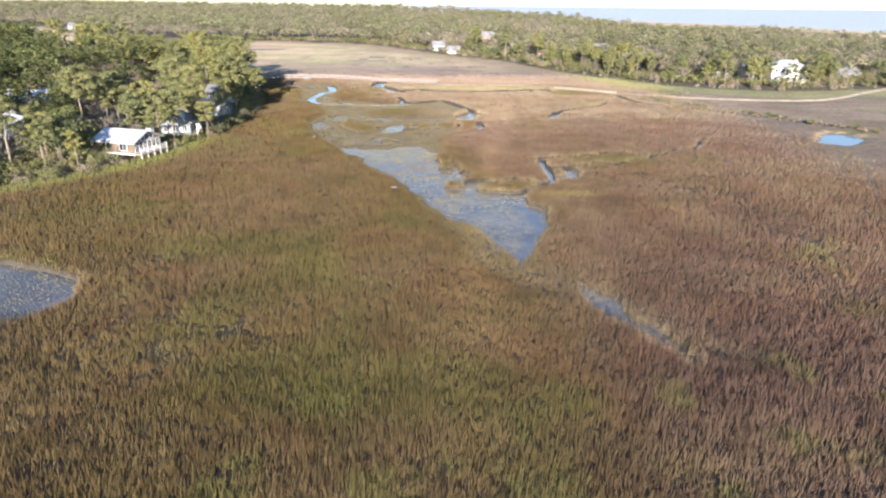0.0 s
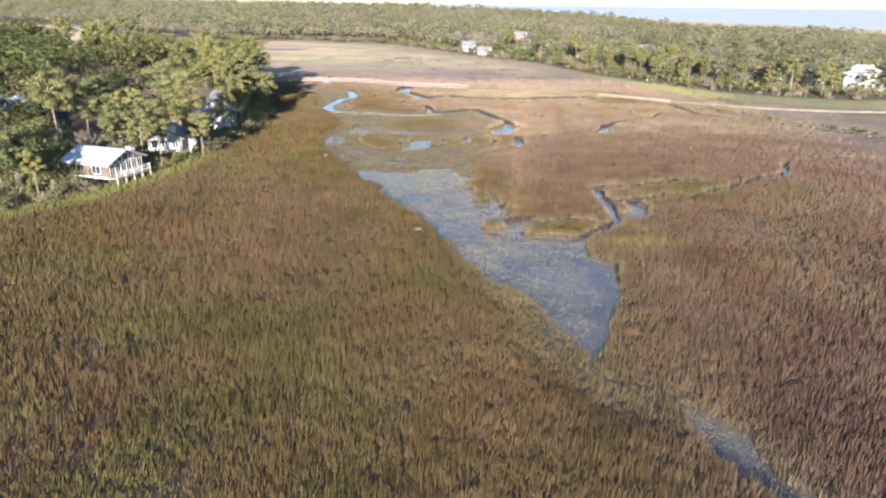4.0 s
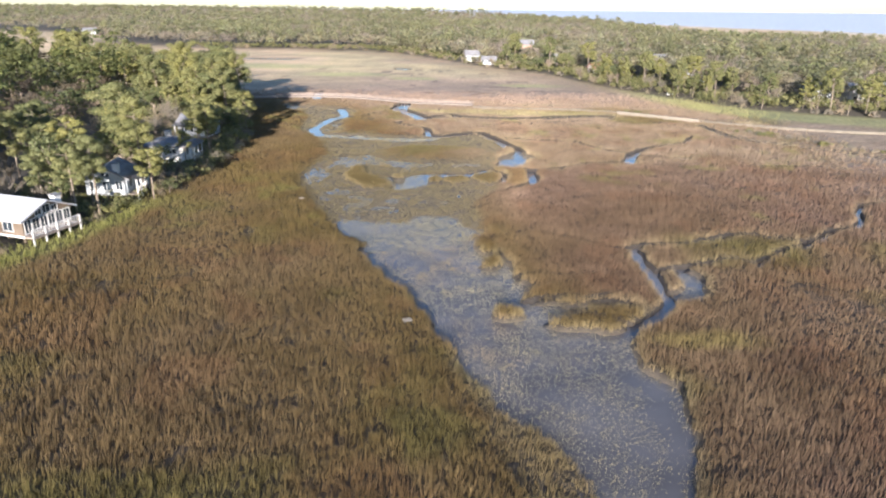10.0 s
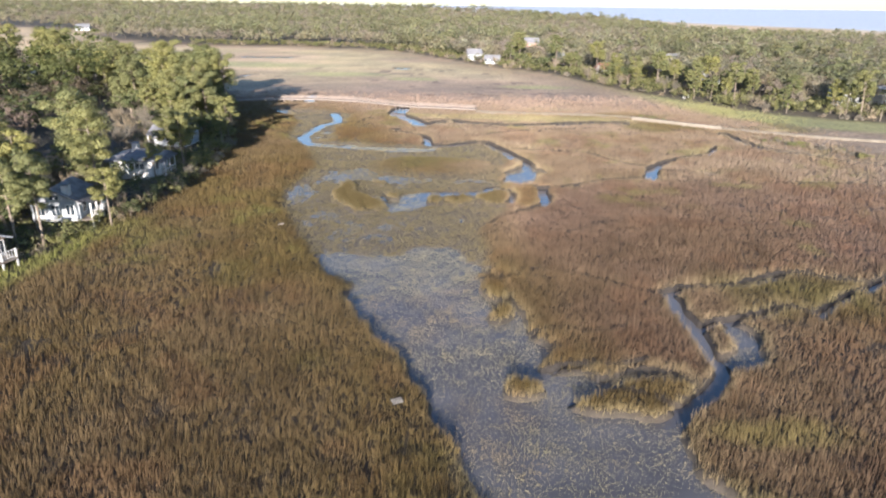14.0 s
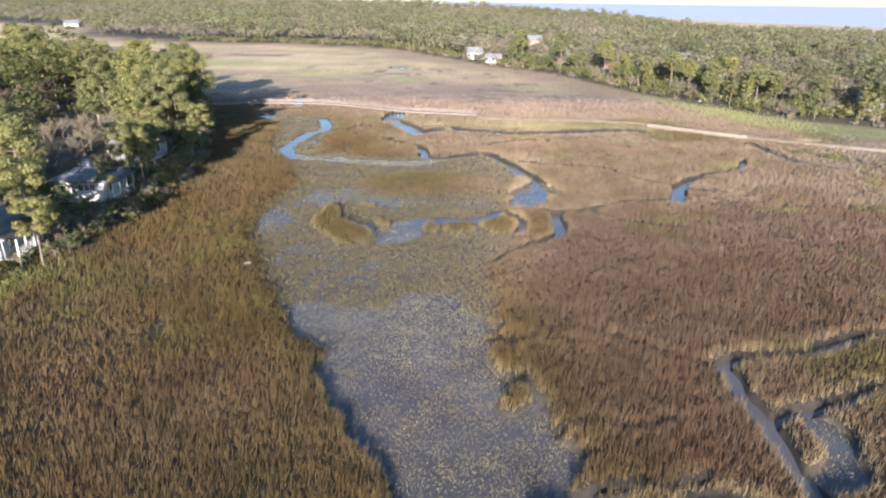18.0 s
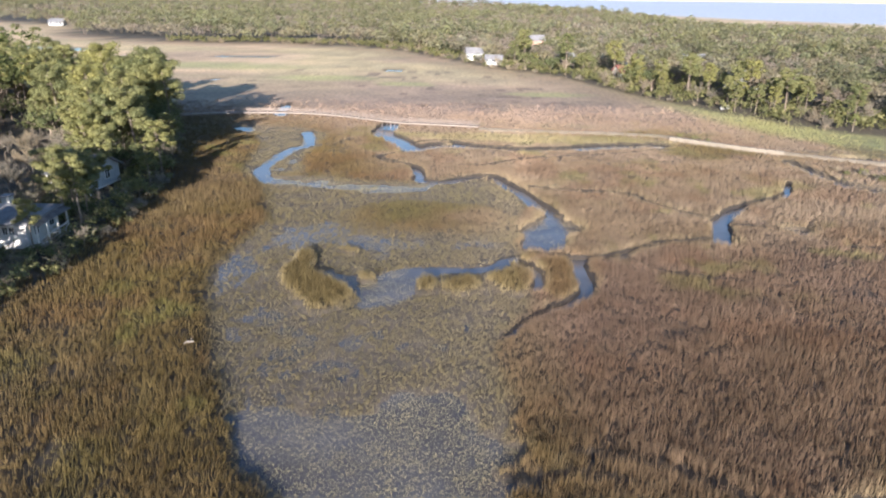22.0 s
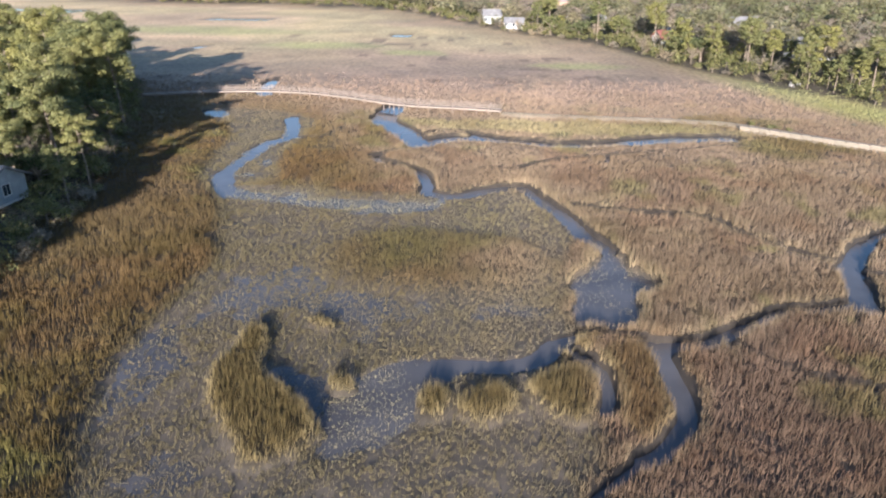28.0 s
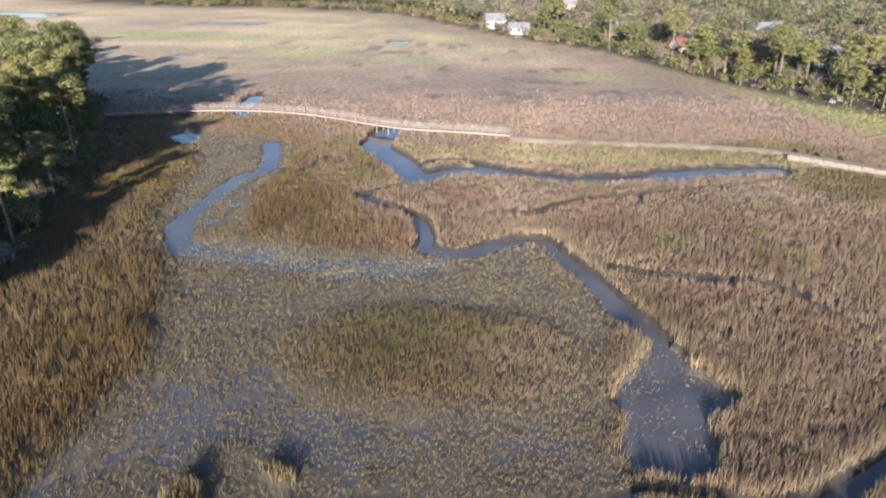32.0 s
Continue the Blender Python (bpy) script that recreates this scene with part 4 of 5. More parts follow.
for x, y, d, z in zip(zx, zy, zd, ground_z):
    if not clear_of_houses(x, y):
        continue
    r = rs.rand()
    if 42 < x < 150 and y < 352 and -24 < d < -3 and r < 0.62:      # the belt of pines along the open turf
        plant("pine", x, y, rs.uniform(0.6, 0.92), z=z)
        continue
    if d < -5:
        r = float(np.clip(r * 0.8 + (fbm(np.array([x]), np.array([y]), 45, 3)[0] - 0.5) * 1.1 + 0.1, 0, 0.999))
    if d > -5:
        if r < 0.45:
            plant("shrub", x, y, rs.uniform(0.8, 1.6), z=z)
        elif r < 0.6:
            plant("olive", x, y, rs.uniform(0.5, 0.8), z=z)
        elif r < 0.72:
            plant("palm", x, y, rs.uniform(0.6, 1.0), z=z)
        elif r < 0.86:
            plant("bare", x, y, rs.uniform(0.5, 0.8), z=z)
    elif d > -15 and y < 420:
        if r < 0.28:
            plant("pine", x, y, rs.uniform(0.7, 1.0), z=z)
        elif r < 0.46:
            plant("olive", x, y, rs.uniform(0.9, 1.3), z=z)
        elif r < 0.51:
            plant("oak", x, y, rs.uniform(0.8, 1.2), z=z)
        elif r < 0.86:
            plant("bare", x, y, rs.uniform(0.6, 1.0), z=z)
    elif r < 0.8:
        far_trees.append((x, y, z, "pine" if r < 0.2 else "oak" if r < 0.3 else "olive" if r < 0.52 else "bare", rs.uniform(7, 13)))
for x0, x1, y0, y1, gap in ((-420, -60, 500, 980, 10.5), (-60, 190, 560, 980, 10), (190, 470, 200, 800, 10), (-1000, -420, 700, 1500, 17), (-420, 240, 980, 1500, 15), (-1800, 200, 1500, 3000, 30)):
    zx, zy, zd = scatter(_east, x0, x1, y0, y1, gap, rs)
    tone = fbm(zx, zy, 70, 3)
    for x, y, q in zip(zx, zy, tone):
        r = rs.rand() * 0.75 + (q - 0.5) * 1.3 + 0.1
        far_trees.append((x, y, 1.2, "pine" if r < 0.24 else "oak" if r < 0.33 else "olive" if r < 0.55 else "bare", rs.uniform(9, 13) * (0.75 if x > 200 else 1.7 if y > 1500 else 1.2 if y > 980 else 1)))
zx, zy, zd = scatter(_west, -330, -200, 60, 350, 6.5, rs)
far_trees += [(x, y, 1.2, "pine" if rs.rand() < 0.6 else "oak", rs.uniform(11, 15)) for x, y in zip(zx, zy)]

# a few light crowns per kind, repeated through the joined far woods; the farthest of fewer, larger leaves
for kind, mat, name, label in (("pine", HAZED_PINE, "far_pine_wood", "distant pine wood with uneven green canopy"), ("oak", HAZED_OAK, "far_oak_wood", "distant dark evergreen oaks"),
                               ("olive", HAZED_MIXED, "far_mixed_wood", "distant olive-green broadleaf trees"), ("bare", HAZED_TWIG, "far_bare_wood", "distant leafless grey-brown trees")):
    made = []
    for k in range(6):
        few = k >= 3
        if kind == "pine":
            _, _, c, q = pine_shape(rs, 12.0)
            v, _ = leaf_cloud(rs, c[::3], [a * 1.5 for a in q[::3]], 6 if few else 20, 1.0 if few else 0.56, 0.5, 0.2, slim=0.4)
            v = v / 12.0
        else:
            c = [(math.cos(k * 2.4) * 0.3 * math.sqrt(k / 12), math.sin(k * 2.4) * 0.3 * math.sqrt(k / 12), 0.85 - 0.4 * k / 12 + rs.normal() * 0.05) for k in range(12)]
            v, _ = leaf_cloud(rs, c, [0.17] * 12, 8 if few else 20, (0.09 if few else 0.06) * (1.2 if kind == "bare" else 1), 0.8, 0.2, slim=0.2 if kind == "bare" else 0.5)
        st = np.array([(-0.012, 0, -0.05), (0.012, 0, -0.05), (0, 0.0, 0.8), (0, -0.012, -0.05), (0, 0.012, -0.05), (0, 0, 0.8)])
        made.append((v, st))
    vs, ss, tones = [], [], []
    for x, y, z, k, h in far_trees:
        if k != kind:
            continue
        v, st = made[rs.randint(3) + (3 if math.hypot(x, y) > 460 else 0)]
        a, w = rs.uniform(0, 6.28), rs.uniform(1.0, 1.45)
        R = np.array(((math.cos(a) * w, -math.sin(a) * w, 0), (math.sin(a) * w, math.cos(a) * w, 0), (0, 0, 1))) * h * (1.0 if kind == "pine" else 0.8)
        vs.append(v @ R.T + (x, y, z))
        # each tree its own tone, on the whole brightened for haze
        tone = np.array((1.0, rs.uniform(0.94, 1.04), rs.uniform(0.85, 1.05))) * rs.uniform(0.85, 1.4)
        if x < -50 and y < 400:      # the near wood: darker, greener tone without the haze
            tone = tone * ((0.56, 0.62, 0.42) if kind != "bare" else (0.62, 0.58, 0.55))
        tones.append(np.tile(tone, (len(v), 1)))
        ss.append(st @ R.T + (x, y, z))
    v = np.vstack(vs)
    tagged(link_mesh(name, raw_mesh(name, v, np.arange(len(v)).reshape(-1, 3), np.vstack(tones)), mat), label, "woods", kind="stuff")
    if kind == "pine":
        v = np.vstack(ss)
        tagged(link_mesh("far_trunks", raw_mesh("far_trunks", v, np.arange(len(v)).reshape(-1, 3)), BARK), "thin pale trunks of distant pines", "woods", kind="stuff")

# low undergrowth joined along the feet of the woods
vs = {"a": [], "b": []}
kinds = {"a": leaf_cloud(rs, [(rs.normal() * 0.8, rs.normal() * 0.8, rs.uniform(0.3, 1.6)) for _ in range(7)], [0.75] * 7, 24, 0.22, 0.8)[0],
         "b": leaf_cloud(rs, [(rs.normal() * 0.8, rs.normal() * 0.8, rs.uniform(0.3, 1.6)) for _ in range(7)], [0.75] * 7, 24, 0.5, 0.8, slim=0.06)[0]}
for poly, x0, x1, y0, y1, gap, deep in ((_west, -130, -40, 60, 330, 2.7, -22), (_east, -200, 260, 230, 560, 5.6, -26)):
    zx, zy, zd = scatter(poly, x0, x1, y0, y1, gap, rs)
    keep = (zd > deep) & (zd < (-0.4 if poly is _west else -2.0))
    zx, zy = zx[keep], zy[keep]
    zg = fields(zx, zy)[0]
    for x, y, z in zip(zx, zy, zg):
        k = "a" if rs.rand() < (0.6 if poly is _west else 0.75) else "b"
        a, w = rs.uniform(0, 6.28), rs.uniform(0.7, 1.7) * (0.8 if poly is _west else 1.3)
        if clear_of_houses(x, y):
            vs[k].append(kinds[k] @ (np.array(((math.cos(a), -math.sin(a), 0), (math.sin(a), math.cos(a), 0), (0, 0, 1))) * w).T + (x, y, z))
for k, mat, label in (("a", SHRUB, "olive-green undergrowth at the foot of the woods"), ("b", TWIG, "bare brown undergrowth at the foot of the woods")):
    v = np.vstack(vs[k])
    tagged(link_mesh("undergrowth", raw_mesh("undergrowth", v, np.arange(len(v)).reshape(-1, 3)), mat), label, "undergrowth", kind="stuff")

# single trees free before the western houses, and pines added south-west to shade them
for kind, x, y, size, which in (("pine", -57.6, 177.4, 0.6, 1), ("pine", -56.0, 185.6, 0.78, 3), ("pine", -57.5, 190.5, 0.7, 2), ("bare", -54.6, 170.6, 0.42, 1), ("palm", -63.8, 128.0, 0.7, 0),
                                ("olive", -58.2, 172.4, 0.6, 0), ("olive", -62.5, 172.2, 0.7, 0), ("olive", -61.5, 147.2, 0.55, 0), ("pine", -63.5, 148.2, 0.75, 2), ("pine", -60, 191, 0.9, 1), ("olive", -64, 190.4, 0.75, 0), ("pine", -58.2, 194.6, 0.75, 3), ("palm", -67.0, 129.0, 0.9, 0), ("palm", -60.2, 140.6, 1.0, 0), ("pine", -57.4, 144.6, 0.72, 0), ("pine", -59.5, 147.0, 0.85, 1), ("pine", -55.4, 158.5, 0.7, 2), 
                                ("pine", -66.5, 170.5, 0.95, 0), ("pine", -70, 164, 0.9, 2), ("pine", -73.5, 159, 1.0, 1), ("pine", -76.5, 156, 1.0, 3), ("pine", -69, 159, 0.9, 3), ("pine", -79, 150, 0.95, 0), ("pine", -73, 165, 1.0, 2), ("pine", -66.0, 145.2, 0.85, 1), 
                                ("pine", -53.2, 153.5, 0.95, 2), ("pine", -56.4, 157.2, 0.95, 0), ("pine", -60.5, 162.6, 1.0, 2), ("pine", -63.0, 166.0, 1.0, 0), ("olive", -52.6, 158.0, 0.7, 0), ("olive", -60.8, 188.6, 1.05, 0), ("olive", -56.6, 189.4, 0.8, 0), ("bare", -63.5, 189.0, 0.9, 0)):
    plant(kind, x, y, size, which)

# thick crowns at the northern tip of the western wood, and trees half hiding the far houses
zx, zy, zd = scatter(_west, -135, -60, 236, 320, 5.2, rs)
for x, y, d in zip(zx, zy, zd):
    if -26 < d < -2.5:
        plant("pine", x, y, rs.uniform(0.75, 1.05)) if rs.rand() < 0.55 else plant("olive", x, y, rs.uniform(0.7, 1.1))
for kind, x, y, size in (("olive", -7, 428, 0.8), ("bare", -2, 427, 0.8), ("olive", 1, 414, 0.7), ("bare", 6, 413, 0.75), ("olive", 9, 412, 0.6), ("shrub", 4, 411, 1.2), ("bare", -9, 432, 0.8),
                         ("olive", 123, 262, 0.7), ("pine", 139, 262, 0.75), ("olive", 128, 260, 0.5), ("palm", 134, 261, 0.7), ("pine", 106, 278, 0.8), ("olive", 113, 277, 0.6), ("pine", 118, 274, 0.85)):
    plant(kind, x, y, size)
# a closed row of tall pines along the wood's marsh side
for k in range(38):
    f = k / 37
    x, y = np.interp(f, (0, 0.3, 0.65, 1), (-61.5, -67.5, -78, -92)), np.interp(f, (0, 0.3, 0.65, 1), (206, 230, 260, 288))
    plant("pine", x - rs.uniform(0, 7), y + rs.normal() * 1.0, rs.uniform(0.85, 1.08))
    if k % 3 == 1:
        plant("olive", x + 1.5, y + rs.normal(), rs.uniform(0.7, 1.0))
for kind, x, y, size in (("olive", 51, 357.5, 0.65), ("bare", 56.5, 357, 0.75)):
    plant(kind, x, y, size)
# dark tussocks and low bushes out on the open marsh
for x, y, size in ((-40.5, 300, 0.3), (-30.5, 307, 0.26), (-38, 304, 0.22), (-22, 297, 0.2), (-23.3, 235, 0.3), (43.5, 260.2, 0.5), (46.5, 257.4, 0.6), (49, 256.4, 0.45), (63, 262, 0.5), (-51, 318, 0.3), (-12, 330, 0.25)):
    plant("shrub", x, y, size, 0 if 40 < x < 50 else 1)

# brushy thicket along the right-hand ditch
for k in range(64):
    f = k / 63
    x, y = np.interp(f, (0, 0.25, 0.5, 0.75, 1), (63, 74, 87, 95.5, 106)), np.interp(f, (0, 0.25, 0.5, 0.75, 1), (229, 217.5, 201, 188, 170))
    plant("shrub", x + rs.normal() * 1.0 + 1.0, y + rs.normal() * 1.0 + 1.5, rs.uniform(0.35, 0.8), 1 if rs.rand() < 0.7 else 0)


# ---- boardwalk, sandy dike path and bulkhead ----
BOARDWALK = [(-79.0, 274.2), (-70, 277.6), (-63.0, 280.0), (-53.5, 281.0), (-46, 280.2), (-39.3, 278.2), (-32.2, 274.6), (-25.5, 270.6), (-20.3, 268.4), (-12, 267.6), (-2.6, 265.6)]


def along(line, gap):
    """Points and headings every gap metres along a line."""
    p = np.array(line, float)
    seg = np.hypot(*(p[1:] - p[:-1]).T)
    s = np.concatenate([[0], np.cumsum(seg)])
    n = max(1, round(s[-1] / gap))
    d = np.linspace(0, s[-1], n + 1)
    xs, ys = np.interp(d, s, p[:, 0]), np.interp(d, s, p[:, 1])
    return [((xs[i], ys[i]), (xs[i + 1], ys[i + 1])) for i in range(n)]


def boardwalk(line):
    walkway = empty("boardwalk", Matrix.Identity(4), "weathered timber boardwalk with railings crossing the marsh", "boardwalk")
    post_me, rail_me = None, {}
    for (ax, ay), (bx, by) in along(rounded(line, times=1), 2.45):
        L, a = math.hypot(bx - ax, by - ay), math.atan2(by - ay, bx - ax)
        m = Matrix.Translation((ax, ay, 0)) @ Matrix.Rotation(a, 4, "Z")
        deck = part("deck_section", boxed(0, -0.95, 1.0, L + 0.01, 0.95, 1.06), DECK, walkway)
        deck.matrix_basis = m
        for side in (-1, 1):
            part("stringer", boxed(0, side * 0.81 - 0.04, 0.75, L, side * 0.81 + 0.04, 0.998), DECK, walkway).matrix_basis = m
            part("handrail", boxed(0, side * 0.93 - 0.07, 2.08, L, side * 0.93 + 0.07, 2.12), DECK, walkway).matrix_basis = m
            for h in (1.35, 1.7):
                part("rail", boxed(0, side * 0.9 - 0.02, h, L, side * 0.9 + 0.02, h + 0.13), DECK, walkway).matrix_basis = m
            if post_me is None:
                p = part("post", boxed(-0.07, -0.07, -1.2, 0.07, 0.07, 2.075, bevel=0.01), DECK, walkway)
                post_me = p.data
            else:
                p = new("post", post_me)
                p.parent = walkway
            p.matrix_basis = m @ Matrix.Translation((0.1, side * 1.03, 0))
    return walkway


boardwalk(BOARDWALK)
PATH_LINE = [(-2.6, 265.6), (9.4, 264.2), (25.2, 263.2), (36.7, 262), (42, 259.6), (51, 252), (60.5, 245), (75.7, 236.5), (96, 230), (120, 229), (134, 237), (150, 252), (169, 267)]


def strip(name, line, half, z, mat, wobble=0.25):
    """A worn path on a low bank, with sloping shoulders."""
    pts = rounded(line)
    vs, n = [], len(pts)
    for i, (x, y) in enumerate(pts):
        d = pts[min(i + 1, n - 1)] - pts[max(i - 1, 0)]
        d = d / np.hypot(*d)
        o = np.array((-d[1], d[0]))
        for s, h in ((-2.2, -0.35), (-1.0, 0.0), (0, 0.05), (1.0, 0.0), (2.2, -0.35)):
            w = half * s + wobble * (vnoise(np.array([x]), np.array([y]), 2.0, 1)[0] - 0.5) * (1 if abs(s) == 1 else 0)
            vs.append((x + o[0] * w, y + o[1] * w, z + h))
    t = []
    for i in range(n - 1):
        for k in range(4):
            a = i * 5 + k
            t += [(a, a + 6, a + 1), (a, a + 5, a + 6)]
    return link_mesh(name, raw_mesh(name, np.array(vs), np.array(t)), mat)


tagged(strip("path", PATH_LINE, 0.75, 0.45, SAND), "pale sandy footpath on a low bank", "path", kind="structure")


def bulkhead(line):
    wall = empty("bulkhead", Matrix.Identity(4), "pale concrete bulkhead with a capped top along the dike", "retaining wall")
    for (ax, ay), (bx, by) in along(line, 1.75):
        L, a = math.hypot(bx - ax, by - ay), math.atan2(by - ay, bx - ax)
        m = Matrix.Translation((ax, ay, rs.uniform(-0.03, 0.03))) @ Matrix.Rotation(a + rs.uniform(-0.02, 0.02), 4, "Z")
        part("wall_panel", boxed(0.01, -0.15, -0.8, L - 0.01, 0.15, 0.85, bevel=0.02), CONCRETE, wall).matrix_basis = m
        part("cap_block", boxed(0.05, -0.35, 0.86, L - 0.08, 0.4, 1.08, bevel=0.03), CONCRETE, wall).matrix_basis = m
        part("footing", boxed(0.0, -0.95, -0.8, L - 0.03, -0.16, 0.2 + rs.uniform(-0.08, 0.08), bevel=0.08), CONCRETE, wall).matrix_basis = m
    return wall


bulkhead([(40.3, 256.6), (46, 252.4), (53, 247.2), (60.2, 243.0)])


# ---- houses ----
def gable_roof(L, W, z, rise, over=0.6, thick=0.22):
    """Ridge along x."""
    bm = bmesh.new()
    a, w = L / 2 + over, W / 2 + over
    drop = rise * over / (W / 2)
    for t in (0, thick):
        for x in (-a, a):
            for y, h in ((-w, -drop), (0, rise), (w, -drop)):
                bm.verts.new((x, y, z + h + t))
    v = list(bm.verts)
    for f in ((6, 7, 10, 9), (7, 8, 11, 10), (0, 3, 4, 1), (1, 4, 5, 2), (0, 6, 9, 3), (2, 5, 11, 8), (0, 1, 7, 6), (1, 2, 8, 7), (3, 9, 10, 4), (4, 10, 11, 5)):
        bm.faces.new([v[i] for i in f])
    bmesh.ops.recalc_face_normals(bm, faces=bm.faces)
    return bm


def hip_roof(L, W, z, rise, over=0.7):
    bm = bmesh.new()
    a, w = L / 2 + over, W / 2 + over
    r = max(0.2, (L - W) / 2)
    low = [bm.verts.new(p) for p in ((-a, -w, z - 0.2), (a, -w, z - 0.2), (a, w, z - 0.2), (-a, w, z - 0.2))]
    up = [bm.verts.new(p) for p in ((-a, -w, z), (a, -w, z), (a, w, z), (-a, w, z))]
    top = [bm.verts.new((-r, 0, z + rise)), bm.verts.new((r, 0, z + rise))]
    for i in range(4):
        bm.faces.new((low[i], low[(i + 1) % 4], up[(i + 1) % 4], up[i]))
    bm.faces.new(low[::-1])
    for f in ((up[0], up[1], top[1], top[0]), (up[1], up[2], top[1]), (up[2], up[3], top[0], top[1]), (up[3], up[0], top[0])):
        bm.faces.new(f)
    bmesh.ops.recalc_face_normals(bm, faces=bm.faces)
    return bm


def gable_wall(W, z, rise, x, thick=0.2):
    bm = bmesh.new()
    v = [bm.verts.new((x + s, y, h)) for s in (0, thick) for y, h in ((-W / 2, z), (W / 2, z), (0, z + rise))]
    for f in ((0, 2, 1), (3, 4, 5), (0, 1, 4, 3), (1, 2, 5, 4), (2, 0, 3, 5)):
        bm.faces.new([v[i] for i in f])
    return bm


def window(parent, w, h, m, mat=None):
    """A framed window with a dark pane; m puts its middle on the wall, facing local -y."""
    fr = bmesh.new()
    for a in ((-w / 2 - 0.1, -0.07, -h / 2 - 0.1, w / 2 + 0.1, 0.02, -h / 2), (-w / 2 - 0.1, -0.07, h / 2, w / 2 + 0.1, 0.02, h / 2 + 0.1),
              (-w / 2 - 0.1, -0.07, -h / 2, -w / 2, 0.02, h / 2), (w / 2, -0.07, -h / 2, w / 2 + 0.1, 0.02, h / 2), (-0.03, -0.05, -h / 2, 0.03, 0.0, h / 2)):
        box(fr, *a)
    win = part("window", fr, mat or WHITE, parent)
    win.matrix_basis = m
    part("pane", boxed(-w / 2, -0.02, -h / 2, w / 2, -0.005, h / 2), GLASS, win)
    return win


FACE = {"-y": (0, -1, 0), "+x": (1, 0, 90), "-x": (-1, 0, -90), "+y": (0, 1, 180)}


def on_wall(side, L, W, u, z):
    """The pose of a window at u metres along a wall."""
    nx_, ny_, a = FACE[side]
    x, y = (u, ny_ * W / 2) if side in ("-y", "+y") else (nx_ * L / 2, u)
    return Matrix.Translation((x, y, z)) @ Matrix.Rotation(radians(a), 4, "Z")


def house(m, L, W, floor, wall_h, rise, wall_mat, roof_mat, label, roof="gable", windows=(), chimney=None, porch=None, trim=WHITE):
    """A timber house on piles. Local x is the ridge's line; floor is the deck height, wall_h from floor to eaves."""
    h = empty("house", m, label, "house", "houses in the woods")
    top = floor + wall_h
    for i in range(4):
        for j in range(3):
            x, y = -L / 2 + 0.3 + i * (L - 0.6) / 3, -W / 2 + 0.3 + j * (W - 0.6) / 2
            part("pile", boxed(x - 0.15, y - 0.15, -1.5, x + 0.15, y + 0.15, floor), TIMBER, h)
    part("floor_slab", boxed(-L / 2, -W / 2, floor - 0.3, L / 2, W / 2, floor), trim, h)
    t = 0.2
    part("wall", boxed(-L / 2, -W / 2, floor, L / 2, -W / 2 + t, top), wall_mat, h)
    part("wall", boxed(-L / 2, W / 2 - t, floor, L / 2, W / 2, top), wall_mat, h)
    part("wall", boxed(-L / 2, -W / 2 + t, floor, -L / 2 + t, W / 2 - t, top), wall_mat, h)
    part("wall", boxed(L / 2 - t, -W / 2 + t, floor, L / 2, W / 2 - t, top), wall_mat, h)
    if roof == "gable":
        part("gable", gable_wall(W, top, rise, -L / 2), wall_mat, h)
        part("gable", gable_wall(W, top, rise, L / 2 - t), wall_mat, h)
        part("roof", gable_roof(L, W, top + 0.02, rise), roof_mat, h)
    else:
        part("roof", hip_roof(L, W, top + 0.2, rise), roof_mat, h)
    for side, u, z, w, hh in windows:
        window(h, w, hh, on_wall(side, L, W, u, floor + z), trim)
    if chimney:
        x, y, w, hh = chimney
        ch = part("chimney", boxed(x - w / 2, y - w / 2, top - 0.5, x + w / 2, y + w / 2, top + hh, bevel=0.03), WHITE, h)
        part("chimney_cap", boxed(x - w / 2 - 0.12, y - w / 2 - 0.12, top + hh + 0.002, x + w / 2 + 0.12, y + w / 2 + 0.12, top + hh + 0.15), SHINGLE, ch)
    if porch:
        side, depth, roofed = porch
        nx_, ny_, a = FACE[side]
        span = W if side in ("+x", "-x") else L
        pm = Matrix.Rotation(radians(a), 4, "Z")
        off = (L if side in ("+x", "-x") else W) / 2
        d = part("porch_deck", boxed(-span / 2, -off - depth, floor - 0.25, span / 2, -off - 0.01, floor - 0.05), DECK, h)
        d.matrix_basis = pm
        n = max(3, round(span / 2.2))
        for i in range(n + 1):
            x = -span / 2 + 0.1 + i * (span - 0.2) / n
            part("porch_post", boxed(x - 0.09, -off - depth + 0.05, -1.5, x + 0.09, -off - depth + 0.23, top - 0.3 if roofed else floor + 1.05), trim, h).matrix_basis = pm
        bm = boxed(-span / 2, -off - depth + 0.08, floor + 0.95, span / 2, -off - depth + 0.2, floor + 1.03)
        box(bm, -span / 2, -off - depth + 0.11, floor + 0.1, span / 2, -off - depth + 0.17, floor + 0.16)
        for k in range(int(span / 0.35)):
            x = -span / 2 + 0.17 + k * 0.35
            box(bm, x, -off - depth + 0.12, floor + 0.16, x + 0.06, -off - depth + 0.16, floor + 0.95)
        part("porch_railing", bm, trim, h).matrix_basis = pm
        if roofed:
            bm = bmesh.new()
            v = [bm.verts.new(p) for p in ((-span / 2 - 0.3, -off - depth - 0.4, top - 0.25), (span / 2 + 0.3, -off - depth - 0.4, top - 0.25), (span / 2 + 0.3, -off - 0.02, top + 0.35), (-span / 2 - 0.3, -off - 0.02, top + 0.35))]
            bm.faces.new(v)
            bmesh.ops.solidify(bm, geom=bm.faces[:], thickness=0.15)
            part("porch_roof", bm, roof_mat, h).matrix_basis = pm
    return h


